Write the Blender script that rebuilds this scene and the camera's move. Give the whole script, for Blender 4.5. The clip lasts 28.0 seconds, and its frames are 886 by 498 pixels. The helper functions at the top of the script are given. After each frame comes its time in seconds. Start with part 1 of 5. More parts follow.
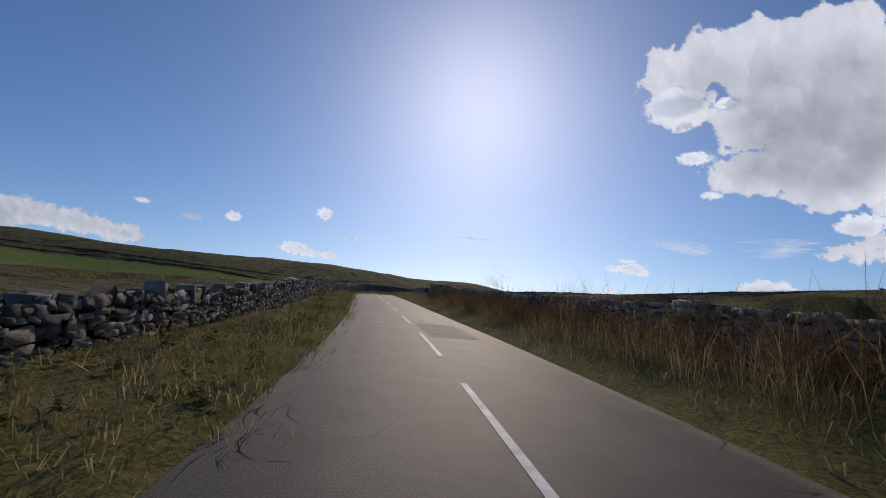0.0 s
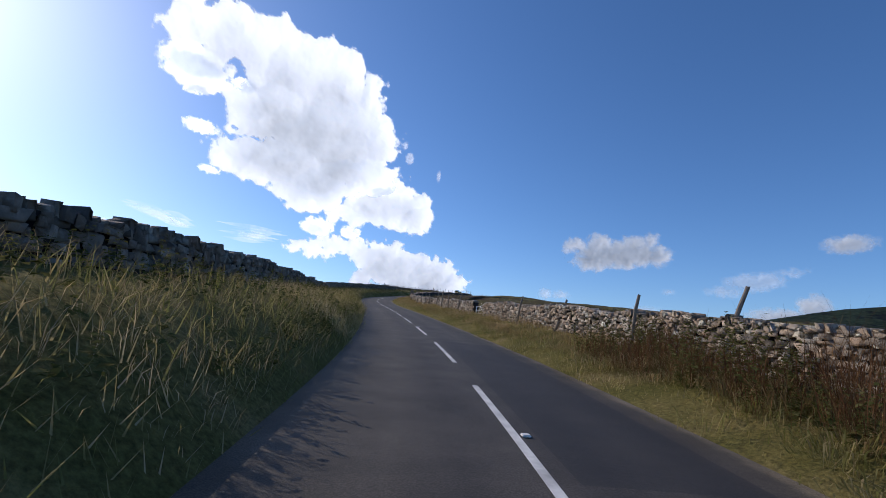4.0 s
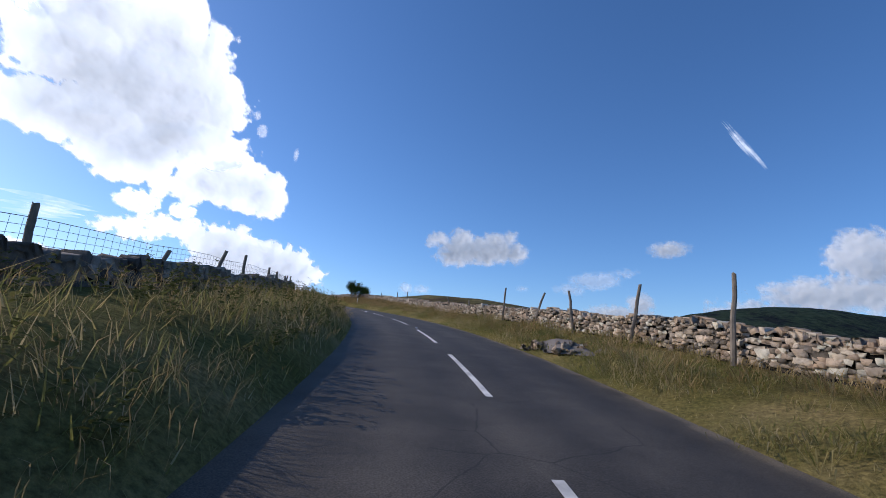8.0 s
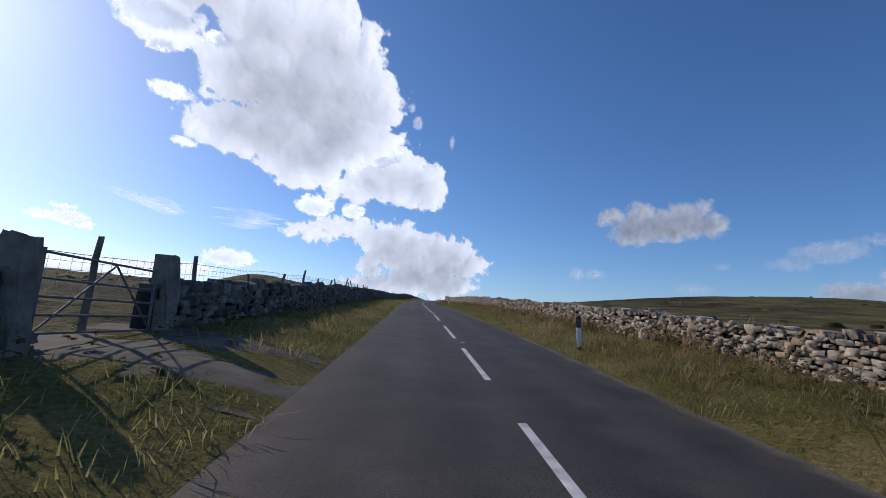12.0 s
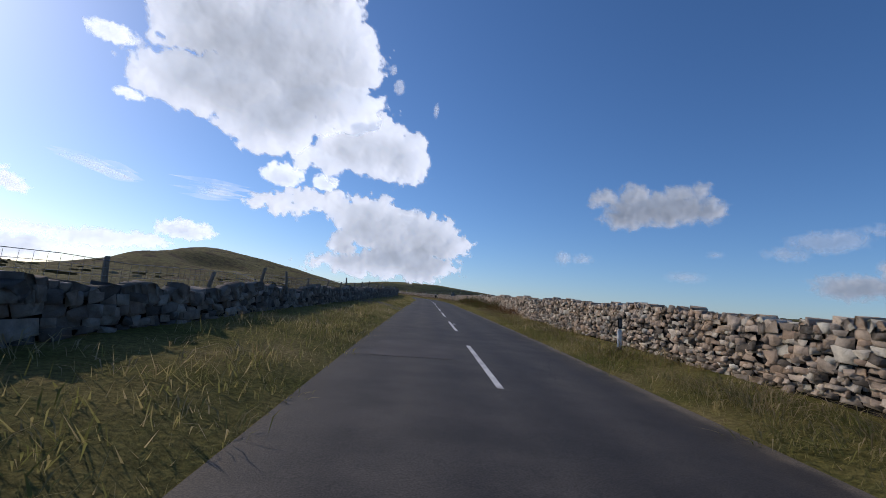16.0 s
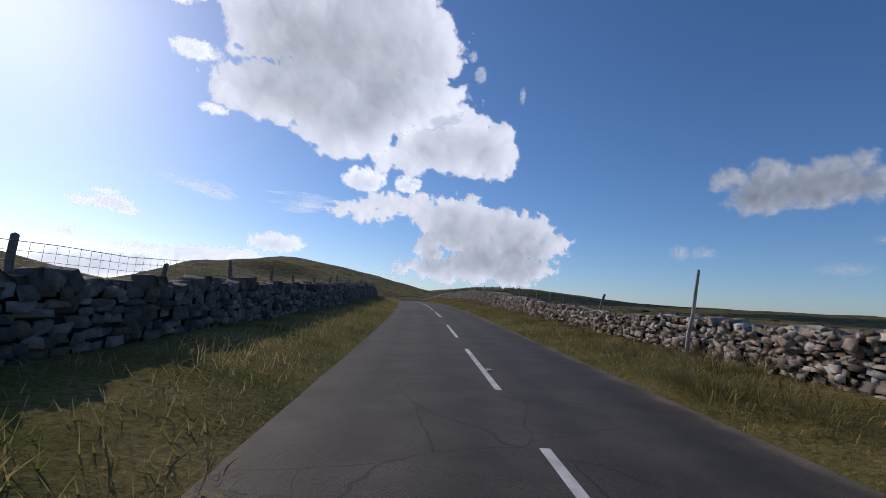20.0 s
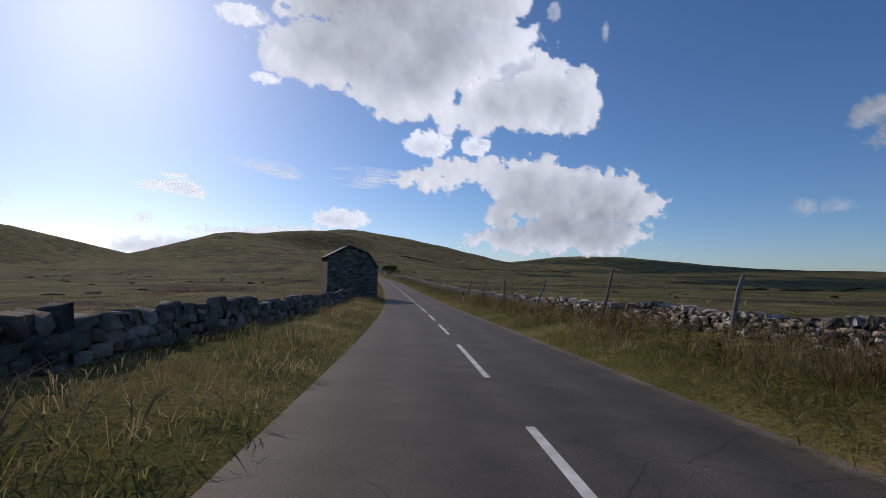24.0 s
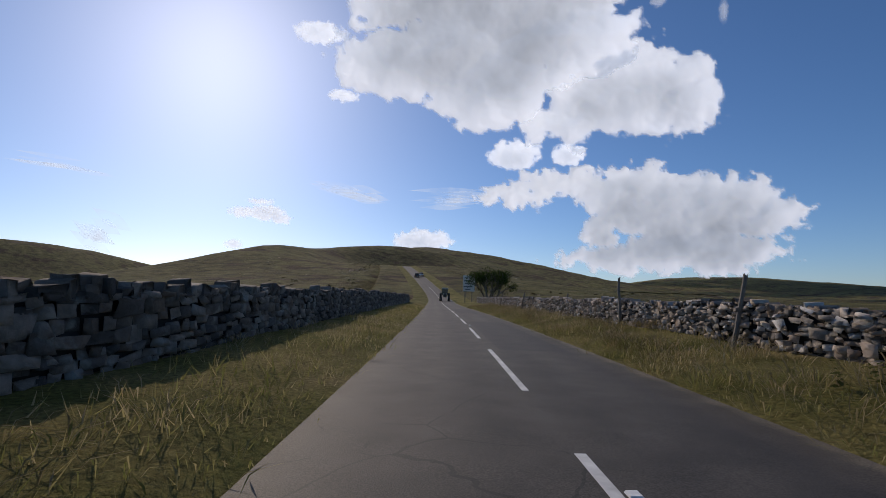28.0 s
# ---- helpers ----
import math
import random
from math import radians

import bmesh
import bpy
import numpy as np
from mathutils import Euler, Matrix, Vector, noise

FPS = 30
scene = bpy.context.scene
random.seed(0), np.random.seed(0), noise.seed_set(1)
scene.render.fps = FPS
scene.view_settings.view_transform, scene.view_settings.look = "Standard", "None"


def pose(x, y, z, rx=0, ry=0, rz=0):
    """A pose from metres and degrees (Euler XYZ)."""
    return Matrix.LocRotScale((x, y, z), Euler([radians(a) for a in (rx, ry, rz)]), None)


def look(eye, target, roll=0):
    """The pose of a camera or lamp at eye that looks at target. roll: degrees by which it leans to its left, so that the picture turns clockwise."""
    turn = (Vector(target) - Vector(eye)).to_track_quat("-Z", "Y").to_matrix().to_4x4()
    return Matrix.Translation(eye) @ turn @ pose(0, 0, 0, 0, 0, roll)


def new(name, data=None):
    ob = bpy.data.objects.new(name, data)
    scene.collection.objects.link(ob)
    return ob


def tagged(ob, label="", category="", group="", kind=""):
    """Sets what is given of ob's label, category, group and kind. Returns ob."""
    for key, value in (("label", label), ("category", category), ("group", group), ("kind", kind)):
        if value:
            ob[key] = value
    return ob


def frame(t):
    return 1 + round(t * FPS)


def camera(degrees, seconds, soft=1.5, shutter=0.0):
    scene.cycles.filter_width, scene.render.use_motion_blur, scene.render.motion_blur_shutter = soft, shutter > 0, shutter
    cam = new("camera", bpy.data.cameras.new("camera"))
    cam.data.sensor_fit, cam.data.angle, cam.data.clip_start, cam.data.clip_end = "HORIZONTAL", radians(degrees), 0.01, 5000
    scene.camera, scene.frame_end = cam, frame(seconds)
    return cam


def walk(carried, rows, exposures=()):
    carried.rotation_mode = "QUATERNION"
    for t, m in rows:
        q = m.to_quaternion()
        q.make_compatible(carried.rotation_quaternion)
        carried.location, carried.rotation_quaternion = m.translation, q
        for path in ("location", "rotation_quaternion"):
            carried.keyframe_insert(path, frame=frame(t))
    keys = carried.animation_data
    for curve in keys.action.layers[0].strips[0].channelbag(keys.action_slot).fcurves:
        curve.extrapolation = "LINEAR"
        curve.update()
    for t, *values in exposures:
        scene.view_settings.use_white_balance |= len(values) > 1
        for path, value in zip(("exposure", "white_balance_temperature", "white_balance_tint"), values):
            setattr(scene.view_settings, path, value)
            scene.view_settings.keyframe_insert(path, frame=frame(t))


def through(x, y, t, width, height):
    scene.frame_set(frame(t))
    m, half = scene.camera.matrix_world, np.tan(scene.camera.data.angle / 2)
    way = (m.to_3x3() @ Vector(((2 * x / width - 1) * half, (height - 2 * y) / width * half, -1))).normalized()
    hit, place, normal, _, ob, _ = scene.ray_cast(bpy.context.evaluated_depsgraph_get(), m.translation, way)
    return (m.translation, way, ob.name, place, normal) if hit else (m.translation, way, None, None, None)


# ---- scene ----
cam = camera(86.5, 28.0, soft=0.8)

# seconds, eye x y z, pitch, roll, yaw (degrees)
ROWS = [
    (0, 0.00, 0.00, 1.35, 9.00, 3.95, 49.90),
    (0.5, -15.36, 10.06, 2.58, 8.27, 2.24, 55.43),
    (1, -30.90, 19.29, 3.93, 10.35, 3.71, 58.61),
    (1.5, -46.24, 28.34, 5.23, 11.54, 2.86, 56.63),
    (2, -61.01, 37.49, 6.30, 6.26, 3.18, 56.01),
    (2.2, -66.29, 41.24, 6.66, 7.16, 1.69, 54.46),
    (2.5, -72.60, 47.68, 7.14, 9.34, -0.65, 46.69),
    (2.6, -74.12, 50.08, 7.29, 9.23, -0.73, 40.45),
    (2.8, -76.18, 55.27, 7.57, 8.43, -0.35, 25.65),
    (3, -76.99, 60.80, 7.85, 7.25, 0.45, 12.97),
    (3.2, -76.90, 66.40, 8.14, 7.25, 1.88, 2.79),
    (3.5, -75.70, 75.16, 8.66, 8.45, 4.12, -7.37),
    (4, -72.98, 91.57, 9.84, 10.86, 5.14, -9.40),
    (4.5, -71.53, 109.47, 11.28, 10.29, 4.73, -5.35),
    (5, -71.16, 127.80, 12.78, 10.06, 4.20, -2.15),
    (5.5, -71.33, 145.79, 14.31, 10.16, 3.60, -0.18),
    (6, -71.53, 163.46, 15.92, 10.65, 3.22, -1.64),
    (6.5, -69.90, 180.86, 17.72, 11.54, 3.37, -8.77),
    (7, -65.08, 197.66, 19.70, 12.85, 4.08, -21.92),
    (7.5, -57.84, 213.58, 21.77, 12.53, 6.28, -27.45),
    (8, -50.24, 229.34, 23.71, 11.54, 4.27, -26.96),
    (8.5, -43.89, 245.64, 25.44, 10.28, 5.25, -20.11),
    (9, -40.08, 262.69, 26.98, 9.80, 6.08, -9.10),
    (9.5, -38.79, 280.45, 28.44, 11.13, 4.84, -2.04),
    (10, -38.68, 298.88, 29.82, 8.72, 5.19, -1.63),
    (10.5, -38.55, 317.63, 31.16, 9.17, 3.16, -3.23),
    (11, -38.01, 336.38, 32.49, 8.80, 2.62, -4.27),
    (11.5, -37.01, 355.10, 33.81, 10.10, 4.02, -5.31),
    (12, -35.54, 373.79, 35.08, 8.85, 3.40, -7.75),
    (12.5, -33.94, 392.47, 36.26, 9.27, 3.24, -6.47),
    (13, -32.51, 411.17, 37.35, 8.84, 3.07, -6.04),
    (13.5, -31.04, 429.86, 38.32, 7.76, 2.92, -6.42),
    (14, -29.30, 448.53, 39.12, 7.07, 2.86, -7.33),
    (14.5, -27.31, 467.17, 39.96, 7.82, 2.99, -8.50),
    (15, -25.00, 485.78, 41.05, 10.18, 3.31, -9.89),
    (15.5, -22.35, 504.34, 42.14, 9.08, 3.84, -10.85),
    (16, -19.50, 522.87, 42.99, 6.89, 4.66, -10.54),
    (16.5, -16.64, 541.40, 43.60, 6.51, 3.66, -10.82),
    (17, -13.77, 559.93, 44.07, 7.23, 3.52, -10.79),
    (17.5, -10.88, 578.46, 44.53, 7.79, 3.10, -11.06),
    (18, -8.16, 597.01, 44.95, 6.03, 2.67, -10.04),
    (18.5, -6.24, 615.66, 45.35, 6.96, 4.31, -6.12),
    (19, -5.63, 634.39, 45.72, 6.11, 3.02, -1.43),
    (19.5, -6.03, 653.14, 46.12, 6.62, 3.61, 0.56),
    (20, -6.84, 671.87, 46.58, 6.85, 3.17, 0.41),
    (20.5, -7.77, 690.60, 47.10, 7.28, 2.17, 0.77),
    (21, -9.03, 709.31, 47.67, 7.40, 3.30, 2.83),
    (21.5, -10.84, 727.97, 48.12, 6.87, 3.96, 4.45),
    (22, -13.07, 746.58, 48.36, 5.69, 4.15, 5.63),
    (22.5, -15.59, 765.09, 48.23, 4.33, 3.92, 6.51),
    (23, -18.38, 783.40, 47.81, 3.26, 3.34, 7.25),
    (23.5, -21.43, 801.52, 47.20, 2.95, 2.46, 8.00),
    (24, -24.88, 819.42, 46.56, 3.41, 1.29, 8.75),
    (24.5, -28.83, 837.05, 46.03, 3.67, 2.43, 11.74),
    (25, -33.23, 854.25, 45.70, 4.39, 1.70, 13.27),
    (25.5, -37.85, 870.87, 45.61, 6.25, 1.81, 13.82),
    (26, -42.53, 886.95, 45.68, 5.55, 1.38, 14.75),
    (26.5, -47.30, 902.68, 45.83, 5.93, 1.88, 14.95),
    (27, -52.19, 918.24, 46.05, 6.62, 2.52, 16.60),
    (27.5, -57.20, 933.64, 46.29, 6.28, 0.67, 16.06),
    (28, -62.31, 948.86, 46.52, 6.20, 1.12, 18.99),
]
walk(cam, [(t, look((x, y, z), (x - math.sin(radians(w)) * math.cos(radians(p)), y + math.cos(radians(w)) * math.cos(radians(p)), z + math.sin(radians(p))), r))
           for t, x, y, z, p, r, w in ROWS],
     exposures=[(q, e - 0.02, w + 160, 14) for q, e, w in ((0, -0.58, 5800), (2.3, -0.56, 5800), (3.2, -0.13, 5650), (4.5, 0.2, 5500), (6.5, 0.4, 5500), (8, 0.28, 5450), (9.2, -0.02, 5500),
                                              (11, -0.12, 5500), (19, -0.26, 5600), (22, -0.38, 5700), (28, -0.44, 5750))])

# ---------------------------------------------------------------- light
SUN_AZ, SUN_EL = 46.0, 28.0          # degrees to the left of +y, above the horizon
sky_world = bpy.data.worlds.new("sky")
scene.world = sky_world
sky_world.use_nodes = True
wn = sky_world.node_tree
sky = wn.nodes.new("ShaderNodeTexSky")
sky.sky_type = 'NISHITA'
sky.sun_disc = False
sky.sun_elevation = radians(SUN_EL)
sky.sun_rotation = radians(-SUN_AZ)
sky.altitude = 300
sky.air_density, sky.dust_density, sky.ozone_density = 0.88, 0.62, 3.8
deep_blue = wn.nodes.new("ShaderNodeHueSaturation")          # clear, clean autumn air
deep_blue.inputs["Saturation"].default_value = 1.09
wn.links.new(sky.outputs[0], deep_blue.inputs["Color"])
wn.links.new(deep_blue.outputs[0], wn.nodes["Background"].inputs[0])
wn.nodes["Background"].inputs[1].default_value = 0.114

sun = new("sun", bpy.data.lights.new("sun", 'SUN'))
sun.data.energy, sun.data.angle, sun.data.color = 3.15, radians(0.55), (1.0, 0.8, 0.57)
sa, se = radians(SUN_AZ), radians(SUN_EL)
SUN_DIR = Vector((-math.sin(sa) * math.cos(se), math.cos(sa) * math.cos(se), math.sin(se)))
sun.matrix_world = look(SUN_DIR * 50, (0, 0, 0))

# ---------------------------------------------------------------- materials
def material(name):
    m = bpy.data.materials.new(name)
    m.use_nodes = True
    nt = m.node_tree
    b = nt.nodes["Principled BSDF"]
    return m, nt, b


def node(nt, kind, **settings):
    n = nt.nodes.new(kind)
    for key, value in settings.items():
        if key in n.inputs:
            n.inputs[key].default_value = value
    return n


def ramp(nt, source, stops):
    r = nt.nodes.new("ShaderNodeValToRGB")
    els = r.color_ramp.elements
    while len(els) < len(stops):
        els.new(0.5)
    for e, (p, c) in zip(els, stops):
        e.position, e.color = p, (*c, 1)
    nt.links.new(source, r.inputs[0])
    return r.outputs[0]


def noise_at(nt, scale, detail=4, rough=0.55, coords="Object"):
    tc = nt.nodes.new("ShaderNodeTexCoord")
    n = node(nt, "ShaderNodeTexNoise", Scale=scale, Detail=detail, Roughness=rough)
    nt.links.new(tc.outputs[coords], n.inputs["Vector"])
    return n.outputs[0]


def mixed(nt, fac, a, b, mode='MIX'):
    m = nt.nodes.new("ShaderNodeMix")
    m.data_type, m.blend_type = 'RGBA', mode
    for slot, v in ((0, fac), (6, a), (7, b)):
        if isinstance(v, (int, float)):
            m.inputs[slot].default_value = v
        elif isinstance(v, tuple):
            m.inputs[slot].default_value = (*v, 1)
        else:
            nt.links.new(v, m.inputs[slot])
    return m.outputs[2]


def bump(nt, b, source, strength, distance):
    n = node(nt, "ShaderNodeBump", Strength=strength, Distance=distance)
    nt.links.new(source, n.inputs["Height"])
    nt.links.new(n.outputs[0], b.inputs["Normal"])


def plain(name, colour, rough=0.7, metal=0.0, spread=0.25, scale=6.0):
    m, nt, b = material(name)
    lo, hi = tuple(c * (1 - spread) for c in colour), tuple(min(1, c * (1 + spread)) for c in colour)
    n = noise_at(nt, scale, 6)
    nt.links.new(ramp(nt, n, [(0.3, lo), (0.7, hi)]), b.inputs["Base Color"])
    b.inputs["Roughness"].default_value, b.inputs["Metallic"].default_value = rough, metal
    bump(nt, b, noise_at(nt, scale * 8, 3), 0.2, 0.01)
    return m


def asphalt_material():
    """Worn chippings: wheel tracks, tarred repairs, cracks and grit towards the edges."""
    m, nt, b = material("asphalt")

    def given(name):
        a = nt.nodes.new("ShaderNodeAttribute"); a.attribute_name = name
        return a.outputs["Fac"]

    def maths(op, x, y=0.0):
        q = nt.nodes.new("ShaderNodeMath"); q.operation = op
        for k, w in enumerate((x, y)):
            if isinstance(w, (int, float)):
                q.inputs[k].default_value = w
            else:
                nt.links.new(w, q.inputs[k])
        return q.outputs[0]

    across, reach = given("across"), given("reach")
    big, mid, fine = noise_at(nt, 0.12, 5), noise_at(nt, 1.3, 6), noise_at(nt, 70, 2)
    base = ramp(nt, big, [(0.3, (0.05, 0.045, 0.039)), (0.7, (0.08, 0.073, 0.062))])
    worn = ramp(nt, mid, [(0.35, (0.72, 0.72, 0.72)), (0.7, (1.22, 1.2, 1.17))])
    grit = ramp(nt, fine, [(0.35, (0.6, 0.6, 0.6)), (0.7, (1.45, 1.43, 1.4))])
    c = mixed(nt, 1.0, mixed(nt, 1.0, base, worn, 'MULTIPLY'), grit, 'MULTIPLY')
    # polished wheel tracks and the oil between them; across runs from 0 to 1
    sway = maths('ADD', across, maths('MULTIPLY', maths('SUBTRACT', mid, 0.5), 0.07))
    t = (0.78, 0.78, 0.79); l = (1.12, 1.11, 1.09)
    c = mixed(nt, 1.0, c, ramp(nt, sway, [(0.0, (1.25, 1.18, 1.05)), (0.06, l), (0.16, t), (0.26, l), (0.38, t), (0.5, l), (0.62, t), (0.74, l), (0.86, t), (0.955, (1.2, 1.14, 1.02)), (0.985, (2.6, 2.4, 2.0))]), 'MULTIPLY')
    # oblong repairs in either lane
    cell = maths('FLOOR', maths('ADD', maths('MULTIPLY', reach, 0.083), maths('MULTIPLY', maths('FLOOR', maths('MULTIPLY', across, 2.0)), 31.7)))
    wn_ = nt.nodes.new("ShaderNodeTexWhiteNoise"); wn_.noise_dimensions = '1D'
    nt.links.new(cell, wn_.inputs["W"])
    inside = maths('MULTIPLY', maths('GREATER_THAN', wn_.outputs[0], 0.86), maths('LESS_THAN', maths('ABSOLUTE', maths('SUBTRACT', maths('FRACT', maths('MULTIPLY', across, 2.0)), 0.45)), 0.33))
    c = mixed(nt, maths('MULTIPLY', inside, 0.55), c, (0.022, 0.022, 0.023))
    # cracks
    tc = nt.nodes.new("ShaderNodeTexCoord")
    vo = node(nt, "ShaderNodeTexVoronoi", Scale=0.55); vo.feature = 'DISTANCE_TO_EDGE'
    wob = node(nt, "ShaderNodeTexNoise", Scale=1.6, Detail=5)
    nt.links.new(tc.outputs["Object"], wob.inputs["Vector"])
    nt.links.new(mixed(nt, 0.25, tc.outputs["Object"], wob.outputs[1], 'ADD'), vo.inputs["Vector"])
    crack = maths('MULTIPLY', maths('LESS_THAN', vo.outputs["Distance"], 0.005), maths('GREATER_THAN', big, 0.56))
    c = mixed(nt, maths('MULTIPLY', crack, 0.55), c, (0.012, 0.012, 0.012))
    nt.links.new(c, b.inputs["Base Color"])
    b.inputs["Roughness"].default_value = 0.72
    b.inputs["Specular IOR Level"].default_value = 0.3
    bump(nt, b, fine, 0.5, 0.006)
    return m


def stone_material(name, dark, light, lichen=(0.5, 0.5, 0.45)):
    m, nt, b = material(name)
    isl = nt.nodes.new("ShaderNodeNewGeometry").outputs["Random Per Island"]
    per = nt.nodes.new("ShaderNodeObjectInfo").outputs["Random"]
    add = nt.nodes.new("ShaderNodeMath")
    add.operation = 'FRACT'
    s = nt.nodes.new("ShaderNodeMath")
    s.operation = 'ADD'
    nt.links.new(isl, s.inputs[0]); nt.links.new(per, s.inputs[1]); nt.links.new(s.outputs[0], add.inputs[0])
    mid = tuple((p + q) / 2 for p, q in zip(dark, light))
    warm = (mid[0] * 1.12, mid[1] * 0.98, mid[2] * 0.85)
    c = ramp(nt, add.outputs[0], [(0.0, dark), (0.3, mid), (0.55, warm), (0.8, light), (1.0, tuple(min(0.5, q * 1.25) for q in light))])
    n1, n2 = noise_at(nt, 5, 6), noise_at(nt, 1.7, 5)
    c = mixed(nt, 1.0, c, ramp(nt, n1, [(0.3, (0.62, 0.6, 0.58)), (0.7, (1.25, 1.22, 1.18))]), 'MULTIPLY')
    c = mixed(nt, ramp(nt, n2, [(0.56, (0, 0, 0)), (0.68, (0.75, 0.75, 0.75))]), c, lichen)
    nt.links.new(c, b.inputs["Base Color"])
    b.inputs["Roughness"].default_value = 0.9
    bump(nt, b, noise_at(nt, 14, 8, 0.7), 0.9, 0.04)
    return m


def leaf_material(name, stops, through=0.45):
    m = bpy.data.materials.new(name)
    m.use_nodes = True
    nt = m.node_tree
    nt.nodes.remove(nt.nodes["Principled BSDF"])
    isl = nt.nodes.new("ShaderNodeNewGeometry").outputs["Random Per Island"]
    patch = noise_at(nt, 0.35, 4)
    s = nt.nodes.new("ShaderNodeMath"); s.operation = 'MULTIPLY_ADD'
    nt.links.new(patch, s.inputs[0]); s.inputs[1].default_value = 1.4; 
    k = nt.nodes.new("ShaderNodeMath"); k.operation = 'MULTIPLY_ADD'
    nt.links.new(isl, k.inputs[0]); k.inputs[1].default_value = 0.6; k.inputs[2].default_value = -0.5
    nt.links.new(k.outputs[0], s.inputs[2])
    c = ramp(nt, s.outputs[0], stops)
    d, t, mx = nt.nodes.new("ShaderNodeBsdfDiffuse"), nt.nodes.new("ShaderNodeBsdfTranslucent"), nt.nodes.new("ShaderNodeMixShader")
    nt.links.new(c, d.inputs[0]); nt.links.new(c, t.inputs[0])
    mx.inputs[0].default_value = through
    nt.links.new(d.outputs[0], mx.inputs[1]); nt.links.new(t.outputs[0], mx.inputs[2])
    nt.links.new(mx.outputs[0], nt.nodes["Material Output"].inputs[0])
    return m


def ground_material(name="moor"):
    """Moor grass with heather and rush; pasture where the fields lie."""
    m, nt, b = material(name)
    big, mid, fine = noise_at(nt, 0.012, 8, 0.62), noise_at(nt, 0.13, 8, 0.7), noise_at(nt, 2.2, 5, 0.7)
    heath = noise_at(nt, 0.03, 8, 0.65)
    c = ramp(nt, big, [(0.36, (0.0612, 0.0405, 0.024)), (0.47, (0.112, 0.1, 0.04)), (0.56, (0.155, 0.145, 0.052)), (0.7, (0.22, 0.175, 0.078))])
    c = mixed(nt, 0.6, c, ramp(nt, mid, [(0.38, (0.0245, 0.0175, 0.012)), (0.48, (0.1, 0.088, 0.032)), (0.58, (0.168, 0.155, 0.056)), (0.72, (0.306, 0.216, 0.12))]))
    c = mixed(nt, ramp(nt, heath, [(0.53, (0, 0, 0)), (0.6, (0.8, 0.8, 0.8))]), c, ramp(nt, mid, [(0.4, (0.0275, 0.0162, 0.0135)), (0.65, (0.0918, 0.0513, 0.039))]))
    # pasture by the first bend
    tc = nt.nodes.new("ShaderNodeTexCoord")
    sep = nt.nodes.new("ShaderNodeSeparateXYZ")
    nt.links.new(tc.outputs["Object"], sep.inputs[0])

    def within(out, lo, hi, soft):
        a, d = nt.nodes.new("ShaderNodeMapRange"), nt.nodes.new("ShaderNodeMapRange")
        for q, (f0, f1) in ((a, (lo - soft, lo)), (d, (hi + soft, hi))):
            q.inputs[1].default_value, q.inputs[2].default_value = f0, f1
            nt.links.new(out, q.inputs[0])
        mu = nt.nodes.new("ShaderNodeMath"); mu.operation = 'MULTIPLY'
        nt.links.new(a.outputs[0], mu.inputs[0]); nt.links.new(d.outputs[0], mu.inputs[1])
        return mu.outputs[0]

    slant = nt.nodes.new("ShaderNodeMath"); slant.operation = 'MULTIPLY_ADD'; slant.inputs[1].default_value = -0.57
    nt.links.new(sep.outputs[1], slant.inputs[0]); nt.links.new(sep.outputs[0], slant.inputs[2])
    field = nt.nodes.new("ShaderNodeMath"); field.operation = 'MULTIPLY'
    nt.links.new(within(slant.outputs[0], -735, 60, 8), field.inputs[0])
    nt.links.new(within(sep.outputs[1], -400, 256, 6), field.inputs[1])
    west = nt.nodes.new("ShaderNodeMath"); west.operation = 'MULTIPLY'
    nt.links.new(within(sep.outputs[0], -2000, -84, 6), west.inputs[0]); nt.links.new(field.outputs[0], west.inputs[1])
    c = mixed(nt, west.outputs[0], c, ramp(nt, mid, [(0.3, (0.2, 0.235, 0.045)), (0.7, (0.27, 0.3, 0.075))]))
    c = mixed(nt, 1.0, c, ramp(nt, fine, [(0.3, (0.7, 0.7, 0.7)), (0.7, (1.25, 1.25, 1.2))]), 'MULTIPLY')
    nt.links.new(c, b.inputs["Base Color"])
    b.inputs["Roughness"].default_value = 1.0
    b.inputs["Specular IOR Level"].default_value = 0.105
    bump(nt, b, mid, 1.0, 2.6)
    return m


def turf_material():
    m, nt, b = material("verge_turf")
    mid, fine = noise_at(nt, 0.5, 5), noise_at(nt, 14, 6, 0.7)
    c = ramp(nt, mid, [(0.3, (0.1, 0.11, 0.028)), (0.55, (0.2, 0.175, 0.065)), (0.72, (0.29, 0.235, 0.11))])
    c = mixed(nt, 1.0, c, ramp(nt, fine, [(0.32, (0.5, 0.5, 0.47)), (0.68, (1.4, 1.37, 1.25))]), 'MULTIPLY')
    nt.links.new(c, b.inputs["Base Color"])
    b.inputs["Roughness"].default_value, b.inputs["Specular IOR Level"].default_value = 1.0, 0.05
    bump(nt, b, fine, 1.0, 0.08)
    return m


